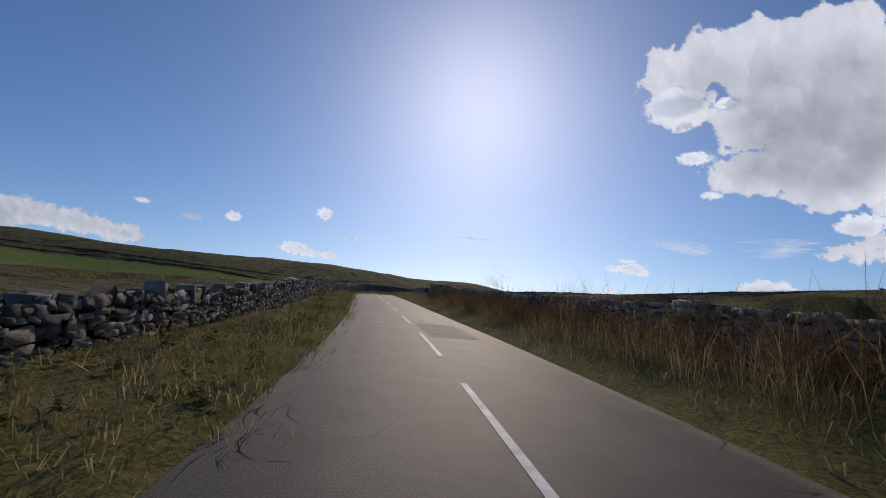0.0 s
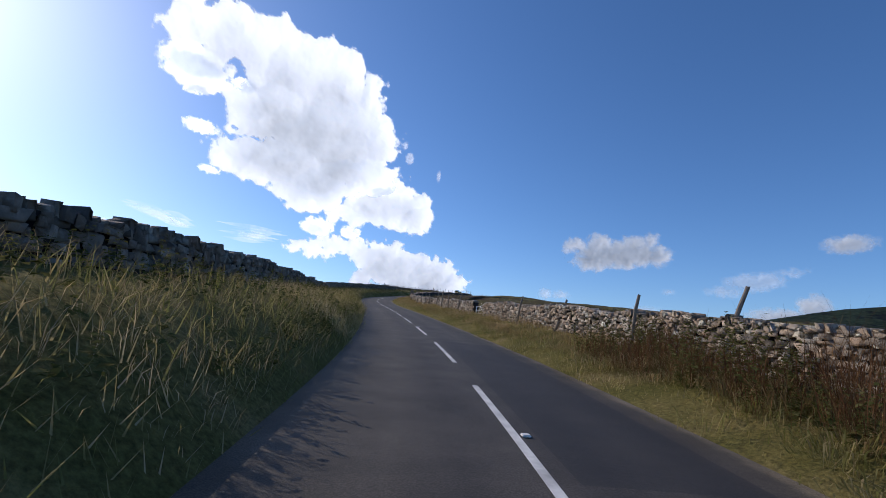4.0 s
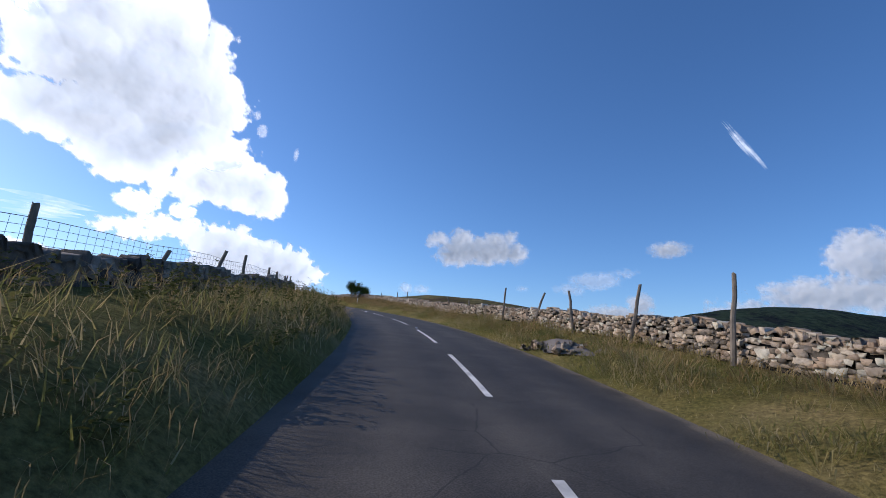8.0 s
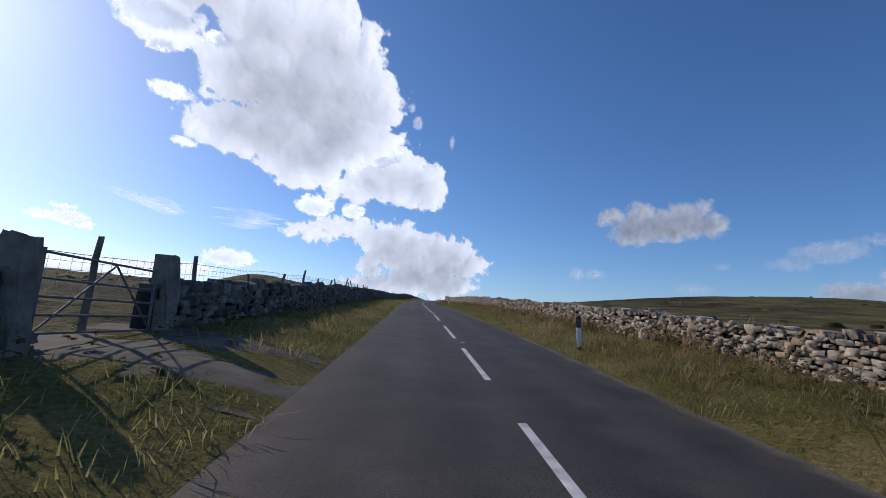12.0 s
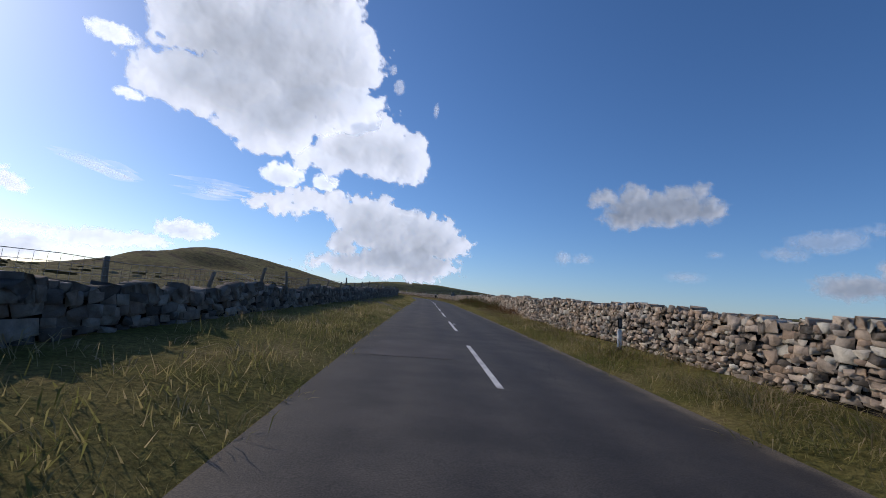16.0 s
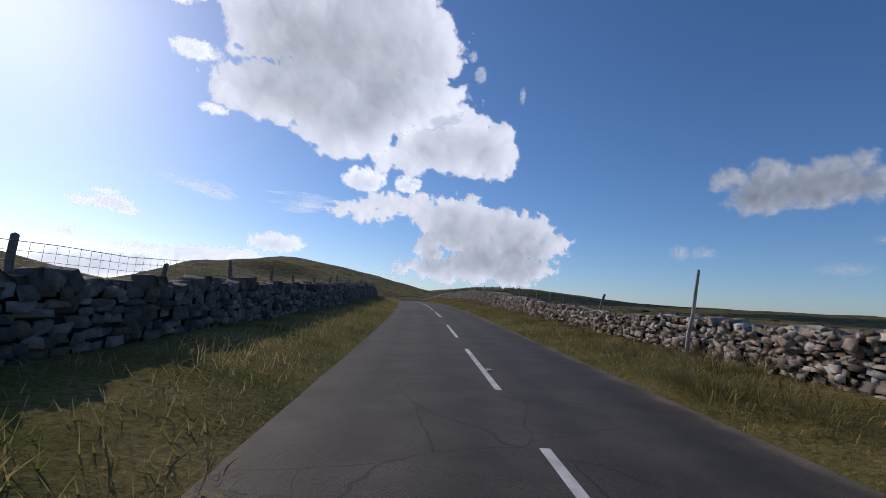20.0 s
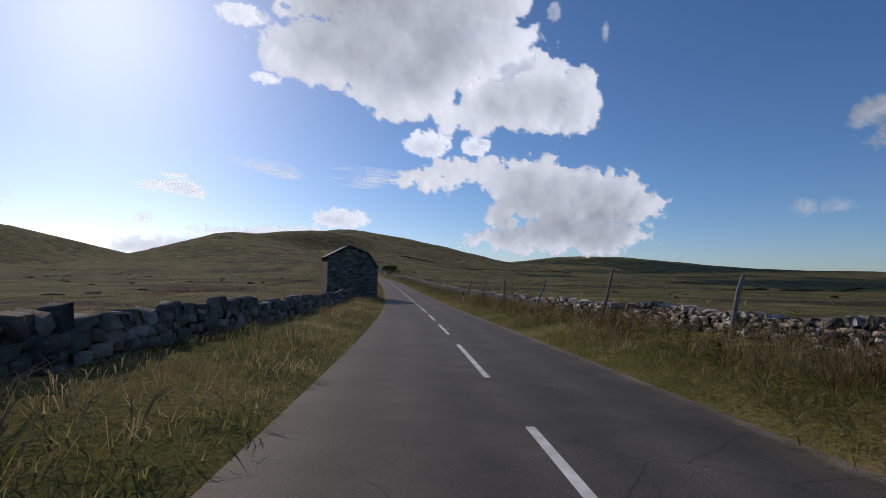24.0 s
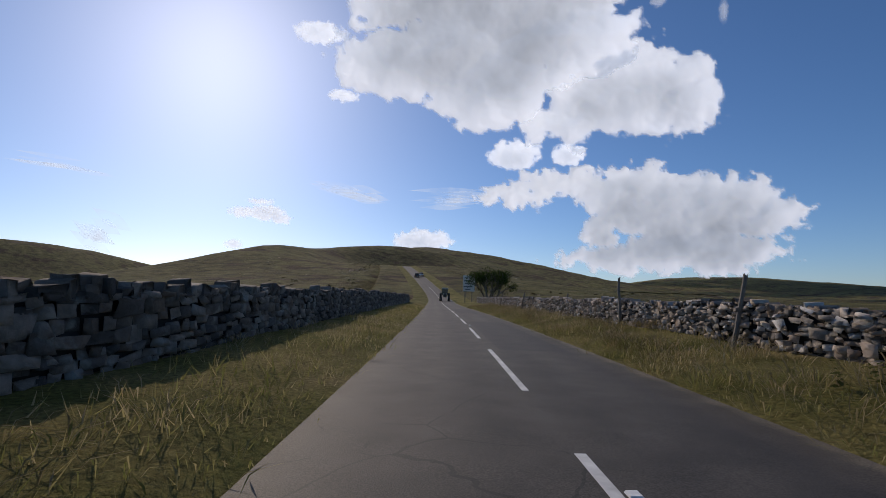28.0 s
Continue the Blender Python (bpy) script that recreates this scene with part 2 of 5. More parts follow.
def wisp_material():
    """Thin cirrus through which the sky shows; its sunlit white is an added emission."""
    m = bpy.data.materials.new("thin_cloud")
    m.use_nodes = True
    nt = m.node_tree
    nt.nodes.remove(nt.nodes["Principled BSDF"])
    e, tr, mx = nt.nodes.new("ShaderNodeEmission"), nt.nodes.new("ShaderNodeBsdfTransparent"), nt.nodes.new("ShaderNodeMixShader")
    e.inputs[0].default_value, e.inputs[1].default_value = (0.95, 0.97, 1, 1), 1.0
    nt.links.new(ramp(nt, noise_at(nt, 0.012, 5), [(0.35, (0, 0, 0)), (0.75, (0.3, 0.3, 0.3))]), mx.inputs[0])
    nt.links.new(tr.outputs[0], mx.inputs[1]); nt.links.new(e.outputs[0], mx.inputs[2])
    nt.links.new(mx.outputs[0], nt.nodes["Material Output"].inputs[0])
    return m


ASPHALT = asphalt_material()
ASPHALT_PATCH = plain('asphalt_patch', (0.05, 0.044, 0.04), 0.8, 0, 0.35, 1.1)
PAINT = plain("road_paint", (0.62, 0.61, 0.57), 0.7, 0, 0.35, 3)
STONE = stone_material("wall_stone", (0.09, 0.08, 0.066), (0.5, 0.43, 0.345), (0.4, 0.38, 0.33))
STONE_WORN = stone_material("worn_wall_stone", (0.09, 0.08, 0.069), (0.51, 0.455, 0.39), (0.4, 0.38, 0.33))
# darker copy of the wall stone: the left walls' shade is in this colour
STONE_DARK_SHADED = stone_material("dark_shaded_stone", (0.055, 0.05, 0.045), (0.22, 0.195, 0.165), (0.32, 0.31, 0.27))
LIMESTONE = stone_material('pale_limestone', (0.4, 0.38, 0.35), (0.7, 0.68, 0.64), (0.6, 0.58, 0.52))
# near-black filling: paints the shadow seen in the gaps between stones
SHADE_CORE = plain("gap_shade_core", (0.02, 0.018, 0.016), 0.95)
GROUND = ground_material()
GRASS = leaf_material("grass", [(0.0, (0.13, 0.145, 0.035)), (0.35, (0.23, 0.225, 0.075)), (0.6, (0.33, 0.285, 0.125)), (0.8, (0.43, 0.36, 0.19)), (1.0, (0.55, 0.46, 0.28))], 0.55)
GRASS_DRY = leaf_material("dry_grass", [(0.0, (0.17, 0.13, 0.05)), (0.5, (0.36, 0.27, 0.125)), (1.0, (0.5, 0.39, 0.22))])
GRASS_FADED = leaf_material("faded_grass", [(0.0, (0.13, 0.115, 0.05)), (0.35, (0.24, 0.2, 0.1)), (0.65, (0.36, 0.29, 0.16)), (1.0, (0.52, 0.43, 0.27))])
HEATHER = leaf_material("heather", [(0.0, (0.05, 0.042, 0.022)), (0.5, (0.1, 0.085, 0.036)), (1.0, (0.17, 0.14, 0.06))], 0.5)
DOCK = leaf_material("dock_stems", [(0.0, (0.07, 0.035, 0.02)), (0.5, (0.14, 0.07, 0.035)), (1.0, (0.2, 0.13, 0.06))], 0.25)
NETTLE = leaf_material("nettle_leaf", [(0.0, (0.055, 0.065, 0.02)), (0.5, (0.11, 0.12, 0.04)), (1.0, (0.22, 0.2, 0.085))], 0.4)
SOIL = turf_material()
WOOD = plain("weathered_wood", (0.17, 0.145, 0.115), 0.9, 0, 0.35, 9)
WOOD_PALE = plain("pale_wood", (0.38, 0.34, 0.28), 0.85, 0, 0.25, 9)
WIRE = plain("fence_wire", (0.2, 0.2, 0.2), 0.5, 0.7)
STEEL = plain("galvanised_steel", (0.5, 0.51, 0.52), 0.4, 0.8, 0.15)
WHITE = plain("white_plastic", (0.75, 0.75, 0.72), 0.6, 0, 0.12, 12)
# dull steel darkened to paint gates seen against the light
GATE_STEEL_BACKLIT = plain("dull_backlit_gate_steel", (0.16, 0.155, 0.15), 0.6, 0.4, 0.25)
BLACK = plain("black_plastic", (0.02, 0.02, 0.02), 0.6)
SIGN_GREY = plain("sign_back_grey", (0.09, 0.1, 0.1), 0.5, 0.3)
SIGN_PALE = plain("sign_board_pale", (0.66, 0.62, 0.54), 0.6, 0, 0.15, 2)
SLATE = plain("stone_slates", (0.12, 0.11, 0.1), 0.85, 0, 0.3, 2)
LEAF = leaf_material("hawthorn_leaf", [(0.0, (0.03, 0.05, 0.012)), (0.6, (0.06, 0.09, 0.02)), (1.0, (0.1, 0.11, 0.03))], 0.3)
ROOF_PALE = plain("pale_roof", (0.2, 0.185, 0.165), 0.95, 0, 0.2, 3)
WISP = wisp_material()
TRACTOR_RED = plain('tractor_paint', (0.05, 0.07, 0.05), 0.4)
CAR_DARK = plain('dark_car_paint', (0.02, 0.022, 0.026), 0.25)
CAR_WHITE = plain('white_car_paint', (0.7, 0.7, 0.7), 0.3, 0, 0.05)
GLASS = plain('dark_glass', (0.02, 0.025, 0.03), 0.08, 0, 0.1)
RUBBER = plain('rubber', (0.02, 0.02, 0.02), 0.9)
AMBER = plain('lamp_red', (0.3, 0.02, 0.02), 0.3)
TRODDEN = plain('trodden_earth', (0.085, 0.072, 0.05), 0.95, 0, 0.55, 2.5)
GRAVEL = plain('gravel', (0.15, 0.135, 0.12), 0.95, 0, 0.2, 30)

# ---------------------------------------------------------------- the line of the road
# station and heading (degrees left of +y); station and gradient (degrees)
HEADINGS = [(-80, 54), (0, 55), (18, 58.5), (36, 60), (54, 59), (72, 57.4), (80, 50), (87, 36), (90, 29), (95.5, 14.6), (101, 2.5), (106.6, -4), (112, -9), (116, -10.5), (124, -10), (132, -7.4), (150, -2), (169, -0.3), (187, 1.5), (204, -0.2), (222, -10.5), (239, -21.5), (250, -25.5), (257, -26.5), (274, -25), (292, -17.6), (309, -7.6), (327, -0.8), (346, 0.2), (383, -2.3), (420, -5.2), (458, -4.1), (514, -6.5), (552, -8.7), (627, -8.9), (646, -7.7), (664, -4), (683, 0.2), (702, 2.3), (739, 3), (777, 6.4), (851, 10), (905, 15.2), (956, 17.2), (985, 18.2), (1004, 18.8), (1040, 20), (1100, 20), (1130, 25), (1300, 27), (1330, 20)]
GRADIENTS = [(-80, 3.4), (0, 3.6), (36, 4.5), (72, 3.2), (101, 2.8), (132, 4.5), (187, 4.9), (222, 6.2), (245, 6.9), (274, 6.1), (292, 5.2), (346, 4.1), (402, 4), (458, 3.2), (496, 2.2), (533, 3.7), (589, 1.5), (683, 1.1), (748, 1.8), (777, 1.2), (796, 0.2), (814, -1), (851, -2.2), (887, -1.5), (922, 0.1), (972, 0.9), (1004, 0.8), (1060, 0.2), (1100, 1.5), (1125, 6), (1290, 6.5), (1330, 1)]
ST = np.arange(-80, 1401, 1.0)


def eased(v):
    return np.convolve(np.pad(v, 2, mode="edge"), np.array([1, 2, 3, 2, 1]) / 9.0, "valid")


HD = eased(np.radians(np.interp(ST, *zip(*HEADINGS))))
GR = eased(np.radians(np.interp(ST, *zip(*GRADIENTS))))
_step = np.stack([-np.sin(HD), np.cos(HD), np.tan(GR)], -1)
LINE = np.vstack([[0, 0, 0], np.cumsum((_step[1:] + _step[:-1]) / 2, 0)])
LINE -= LINE[80]


def at(s, u, z):
    """World places at station s, offset u to the right, height z over the road."""
    s, u, z = np.broadcast_arrays(np.asarray(s, float), u, z)
    h = np.interp(s, ST, HD)
    return np.stack([np.interp(s, ST, LINE[:, 0]) + u * np.cos(h), np.interp(s, ST, LINE[:, 1]) + u * np.sin(h), np.interp(s, ST, LINE[:, 2]) + z], -1)


def along(knots):
    xs, ys = zip(*knots)
    return lambda s: np.interp(s, xs, ys)


def placed(s, u, z=0.0, turn=0.0, tilt=0.0, lean=0.0):
    """A pose on the plan: y along the road, x to the right."""
    p = at(s, u, z)
    return pose(*p, tilt, lean, math.degrees(np.interp(s, ST, HD)) + turn)


EDGE_L, CENTRE, EDGE_R = -1.42, 1.17, 3.66
left_wall_u = along([(-80, -4.2), (36, -4.2), (50, -3.8), (60, -3.4), (68, -3.1), (76, -2.85), (80, -2.95), (84, -3.5), (88, -4.1), (94, -4.6), (112, -5.2), (255, -5.0), (290, -4.4), (1400, -4.2)])
left_bank = along([(-80, 0.2), (52, 0.2), (62, 0.08), (80, 0.06), (85, 0.25), (90, 0.6), (98, 0.95), (112, 1.3), (138, 1.35), (152, 1.3), (170, 1.15), (190, 1.2), (230, 1.45), (255, 1.3), (285, 1.05), (312, 0.85), (345, 0.4), (1400, 0.25)])
left_top = along([(-80, 0.95), (6, 0.92), (14, 0.97), (24, 1.25), (36, 1.5), (52, 1.6), (59, 1.6), (61, 1.35), (63.4, 1.32), (64.2, 0.97), (69, 1.03), (73, 1.08), (75, 1.42), (76.2, 1.5), (77.8, 1.13), (80.6, 1.17), (81.5, 1.33), (84, 1.46), (86, 1.65), (88, 1.82), (92, 1.97), (96, 1.9), (103, 1.75), (110, 1.75), (118, 2.0), (138, 2.2), (156, 2.15), (165, 1.95), (174, 1.75), (190, 2.0), (225, 2.35), (245, 2.38), (252, 2.1), (262, 1.75), (280, 1.5),
                  (312, 1.35), (345, 1.05), (372, 0.97), (388, 0.85), (410, 1.0), (440, 1.25), (515, 1.38), (545, 1.42), (560, 1.25), (575, 1.0), (581, 0.9), (608, 1.1), (646, 1.35), (683, 1.15), (745, 1.3), (764, 1.5), (773, 1.65), (795, 1.3), (830, 1.05), (860, 0.92), (905, 0.9), (930, 1.05), (960, 1.3), (985, 1.4), (1400, 1.4)])
right_wall_u = along([(-80, 6.6), (515, 6.6), (550, 6.0), (600, 5.85), (632, 6.1), (720, 6.2), (765, 6.5), (1400, 6.6)])
right_bank = along([(-80, 0.5), (80, 0.45), (118, 0.32), (132, 0.5), (150, 0.6), (245, 0.62), (280, 0.52), (305, 0.62), (316, 0.8), (326, 1.0), (336, 1.05), (346, 0.75), (354, 0.5), (425, 0.4), (515, 0.45), (550, 0.22), (590, 0.15), (606, 0.35), (622, 0.5), (634, 0.4), (645, 0.22), (740, 0.3), (775, 0.5), (860, 0.6), (910, 0.55), (960, 0.4), (1400, 0.5)])
right_top = along([(-80, 1.5), (0, 1.5), (38, 1.6), (46, 1.9), (51.2, 1.8), (55.6, 1.5), (66, 1.45), (85, 1.3), (105, 1.05), (119, 1.0), (125, 1.4), (136, 1.62), (142, 1.6), (150, 1.68), (170, 1.6), (245, 1.48), (280, 1.3), (310, 1.35), (320, 1.55), (328, 1.7), (338, 1.65), (348, 1.42), (380, 1.32), (425, 1.12), (515, 1.5), (540, 1.58), (560, 1.43), (580, 1.37), (610, 1.45),
                   (650, 1.32), (715, 1.25), (727, 1.2), (734, 1.05), (743, 1.1), (757, 1.55), (772, 1.72), (800, 1.45), (860, 1.1), (910, 1.12), (965, 1.33), (1400, 1.15)])


def waves(x, y, seed, scale):
    """Smooth unevenness between about -1 and 1."""
    r = np.random.RandomState(seed)
    v = 0
    for _ in range(6):
        a, f, p = r.uniform(0, 6.283), r.uniform(0.5, 1.6) / scale, r.uniform(0, 6.283)
        v = v + np.sin((x * np.cos(a) + y * np.sin(a)) * f * 6.283 + p)
    return v / 3.5


def verge_height(s, u):
    """Height over the road of the ground beside it."""
    s, u = np.broadcast_arrays(np.asarray(s, float), np.asarray(u, float))
    lw, lb, rw, rb = left_wall_u(s), left_bank(s), right_wall_u(s), right_bank(s)
    ql = np.clip((EDGE_L - u) / (EDGE_L - lw), 0, 1)
    qr = np.clip((u - EDGE_R) / (rw - EDGE_R), 0, 1)
    z = lb * (1 - (1 - ql) ** np.interp(s, [95, 120, 300, 330], [2, 3, 3, 2])) * (ql > 0) + rb * (1 - (1 - qr) ** 1.6) * (qr > 0)
    z = z + 0.05 * waves(s, u, 3, 4.0) * np.clip(np.maximum(ql, qr) * 4, 0, 1)
    out = np.clip(np.maximum(lw - u, u - rw) / 8, 0, 1)
    return z + out * 0.35


# ---------------------------------------------------------------- mesh helpers
def mesh_of(name, verts, faces, mats, smooth=False, index=None):
    """A mesh from an (n, 3) array and an (m, 3) or (m, 4) array of corners."""
    verts, faces = np.asarray(verts, np.float32), np.asarray(faces, np.int32)
    me = bpy.data.meshes.new(name)
    k = faces.shape[1]
    me.vertices.add(len(verts)); me.vertices.foreach_set("co", verts.ravel())
    me.loops.add(faces.size); me.loops.foreach_set("vertex_index", faces.ravel())
    me.polygons.add(len(faces)); me.polygons.foreach_set("loop_start", np.arange(0, faces.size, k, dtype=np.int32))
    if smooth:
        me.polygons.foreach_set("use_smooth", np.ones(len(faces), bool))
    for m in mats if isinstance(mats, (list, tuple)) else [mats]:
        me.materials.append(m)
    if index is not None:
        me.polygons.foreach_set("material_index", np.asarray(index, np.int32))
    me.update(calc_edges=True)
    me.validate()
    return me


def part(name, bm, mat, parent=None, label="", smooth=False):
    me = bpy.data.meshes.new(name)
    bm.to_mesh(me)
    bm.free()
    me.materials.append(mat)
    if smooth:
        for p in me.polygons:
            p.use_smooth = True
    ob = new(name, me)
    if parent:
        ob.parent = parent
    if label:
        tagged(ob, label)
    return ob


def box(bm, size, m=None, bevel=0.0):
    made = bmesh.ops.create_cube(bm, size=1.0, matrix=(m or Matrix()) @ Matrix.Diagonal((*size, 1)))
    if bevel:
        bmesh.ops.bevel(bm, geom=list({e for v in made["verts"] for e in v.link_edges}), offset=bevel, segments=2, affect='EDGES')
    return bm


def rod(bm, a, b, r0, r1=None, n=8):
    a, b = Vector(a), Vector(b)
    m = Matrix.Translation((a + b) / 2) @ (b - a).to_track_quat("Z", "Y").to_matrix().to_4x4()
    bmesh.ops.create_cone(bm, cap_ends=True, segments=n, radius1=r0, radius2=r0 if r1 is None else r1, depth=(b - a).length, matrix=m)
    return bm


def strip(s_list, u_list, height):
    """A sheet over stations and offsets: verts and quads."""
    s, u = np.meshgrid(s_list, u_list, indexing="ij")
    v = at(s, u, height(s, u)).reshape(-1, 3)
    a, b = len(s_list), len(u_list)
    i = (np.arange(a - 1)[:, None] * b + np.arange(b - 1)).ravel()
    return v, np.stack([i, i + 1, i + b + 1, i + b], -1)[:, ::1]


# ---------------------------------------------------------------- ground
HILLS = [  # x, y, height, spread across, spread along
    (-315, 1694, 78, 278, 279), (-271, 1312, 65, 90, 146), (-1239, -436, 12, 199, 239), (-939, 1325, 61, 144, 261), (232, 2714, 87, 487, 519), (1082, 2133, 37, 779, 730), (-990, -27, 88, 257, 262), (-761, 357, 54, 137, 356), (-811, 769, 35, 192, 167),
    (-1335, 3, 62, 304, 491), (24, 513, 9, 178, 97), (21, 514, 9, 60, 92), (556, 610, 26, 221, 126), (1028, 517, 76, 471, 124), (-350, 1899, 16, 63, 348), (-911, 1608, 47, 137, 270), (600, 590, 11, 98, 199)]


def land(x, y):
    z = np.interp(y, [-1500, 0, 60, 300, 500, 700, 950, 4500], [-20, 0, 6, 27, 39, 44, 44, 44])
    for hx, hy, h, a, b in HILLS:
        z = z + h * np.exp(-((x - hx) / a) ** 2 - ((y - hy) / b) ** 2)
    return z + 2.2 * waves(x, y, 11, 240) + 0.8 * waves(x, y, 12, 70) + 0.45 * waves(x, y, 13, 24)


def ground_z(px, py):
    near, base = np.full(px.size, 1e9), np.zeros(px.size)
    for k in range(0, len(ST), 4):
        d = np.hypot(px - LINE[k, 0], py - LINE[k, 1])
        closer = d < near
        near[closer], base[closer] = d[closer], LINE[k, 2]
    w = np.clip((near - 18) / 150, 0, 1)
    w = w * w * (3 - 2 * w)
    z = (base + 0.55) * (1 - w) + land(px, py) * w
    z = z + 4.5 * np.exp(-((px - 10) / 30) ** 2 - ((py - 335) / 42) ** 2) * np.clip((near - 16) / 22, 0, 1)      # a rising field beside the road
    return np.where(near < 15, base - 2.0, z), near


def build_ground():
    q = np.linspace(-1, 1, 240)
    gx = -60 + 420 * q + 3800 * q ** 5
    q = np.linspace(-1, 1, 300)
    gy = 480 + 900 * q + 3400 * q ** 5
    x, y = np.meshgrid(gx, gy, indexing="ij")
    px, py = x.ravel(), y.ravel()
    z, _ = ground_z(px, py)
    v = np.stack([px, py, z], -1)
    b = len(gy)
    i = (np.arange(len(gx) - 1)[:, None] * b + np.arange(b - 1)).ravel()
    ob = new("ground", mesh_of("ground", v, np.stack([i, i + b, i + b + 1, i + 1], -1), GROUND, smooth=True))
    return tagged(ob, "rolling open moor and pasture under sheep grass and heather", "ground", kind="structure")


build_ground()


def field_wall(points, high=0.75):
    """A far field wall that follows the lie of the land."""
    pts = np.array(points, float)
    t = np.r_[0, np.cumsum(np.hypot(*np.diff(pts, axis=0).T))]
    q = np.arange(0, t[-1], 5.0)
    x, y = np.interp(q, t, pts[:, 0]), np.interp(q, t, pts[:, 1])
    z, near = ground_z(x, y)
    gx, gy = np.gradient(x), np.gradient(y)
    n = np.hypot(gx, gy); sx, sy = -gy / n, gx / n
    top = high * (1 + 0.18 * waves(x, y, 41, 13))
    v = np.stack([np.stack([x + sx * w, y + sy * w, z + h], -1) for w, h in ((-0.4, -1.5 + 0 * z), (-0.25, top), (0.25, top), (0.4, -1.5 + 0 * z))], 1).reshape(-1, 3)
    i = np.arange(len(q) - 1) * 4
    f = np.concatenate([np.stack([i + k, i + k + 4, i + k + 5, i + k + 1], -1) for k in range(3)])
    tagged(new("field_wall", mesh_of("field_wall", v, f, HEATHER)), "distant dark dry stone field wall over the moor", "wall", "field walls on the moor", "structure")


for line in ([(-330, 1180), (-520, 1260)], [(-130, 1240), (-60, 1400), (60, 1560)], [(-430, 1120), (-640, 1220), (-860, 1290)],
             [(40, 980), (200, 1130), (420, 1290)], [(60, 640), (220, 720), (480, 790)], [(-800, -90), (-735, 25), (-672, 137), (-600, 254), (-480, 262), (-330, 258)], [(-825, -78), (-762, 23), (-704, 109), (-662, 187), (-630, 300), (-640, 420)], [(-90, 560), (-230, 640), (-420, 690)],
             [(70, 330), (190, 400), (360, 520)]):
    field_wall(line)


def tussocks(n, seed, mat, label):
    """Mounds of heather and rush over the open moor."""
    r = np.random.RandomState(seed)
    s, u = r.uniform(0, 1350, n), r.choice((-1, 1), n) * (21 + 260 * r.uniform(0, 1, n) ** 1.8)
    p = at(s, u, 0)
    keep = (waves(p[:, 0], p[:, 1], seed + 1, 90) + r.normal(0, 0.3, n) > 0) & ((s > 240) | (u > 0) & (s > 100)) & ~((u > 0) & (u < 90) & (s > 280) & (s < 430))
    p = p[keep]
    z, near = ground_z(p[:, 0], p[:, 1])
    p, z = p[near > 20], z[near > 20]
    n = len(p)
    rad, high = r.uniform(0.3, 0.9, n), r.uniform(0.06, 0.24, n)
    a = np.arange(6) * 1.0472
    low = np.stack([np.cos(a), np.sin(a), 0 * a], -1)
    ring = low[None] * rad[:, None, None] * r.uniform(0.7, 1.3, (n, 6, 1)) + np.stack([p[:, 0], p[:, 1], z - 0.25], -1)[:, None]
    mid = low[None] * (rad * 0.6)[:, None, None] * r.uniform(0.6, 1.3, (n, 6, 1)) + np.stack([p[:, 0], p[:, 1], z + high * 0.8], -1)[:, None]
    tip = np.stack([p[:, 0], p[:, 1], z + high], -1)[:, None]
    v = np.concatenate([ring, mid, tip], 1).reshape(-1, 3)
    i = (np.arange(n) * 13)[:, None]
    k = np.arange(6)[None]
    f = np.concatenate([np.stack([i + k, i + (k + 1) % 6, i + 6 + (k + 1) % 6], -1), np.stack([i + k, i + 6 + (k + 1) % 6, i + 6 + k], -1), np.stack([i + 6 + k, i + 6 + (k + 1) % 6, i + 12 + 0 * k], -1)]).reshape(-1, 3)
    tagged(new("moor_tussocks", mesh_of("moor_tussocks", v, f, mat)), label, "moor grass", kind="stuff")


tussocks(4200, 51, HEATHER, "dark clumps of heather and rush on open moor")
tussocks(2600, 57, GRASS_FADED, "pale tussocks of moor grass")

LONG = np.arange(-80, 1400.1, 2.0)
v, fq = strip(LONG, np.linspace(EDGE_L, EDGE_R, 13), lambda s, u: 0.03 - 0.012 * (u - CENTRE) ** 2 / 3)
road_mesh = mesh_of("road", v, fq, ASPHALT, smooth=True)
road_mesh.attributes.new("across", 'FLOAT', 'POINT').data.foreach_set("value", np.tile(np.linspace(0, 1, 13), len(LONG)).astype(np.float32))
road_mesh.attributes.new("reach", 'FLOAT', 'POINT').data.foreach_set("value", np.repeat(LONG, 13).astype(np.float32))
road = tagged(new("road", road_mesh), "narrow grey asphalt country road with a worn surface", "road", kind="structure")
for side, us in (("left", np.r_[-18, np.linspace(-16, EDGE_L + 0.06, 22)]), ("right", np.r_[np.linspace(EDGE_R - 0.06, 18, 22), 20])):
    v, fq = strip(LONG, us, lambda s, u: np.where(np.abs(u - 1) > 16.9, -2.2, verge_height(s, u)) - 0.02)
    mid_u = (us[:-1] + us[1:]) / 2
    tagged(new("verge_" + side, mesh_of("verge", v, fq, [SOIL, GROUND], smooth=True, index=np.tile((np.abs(mid_u - 1.2) > 5.9).astype(int), len(LONG) - 1))), "rough grass verge and field edge beside the road", "verge", kind="structure")

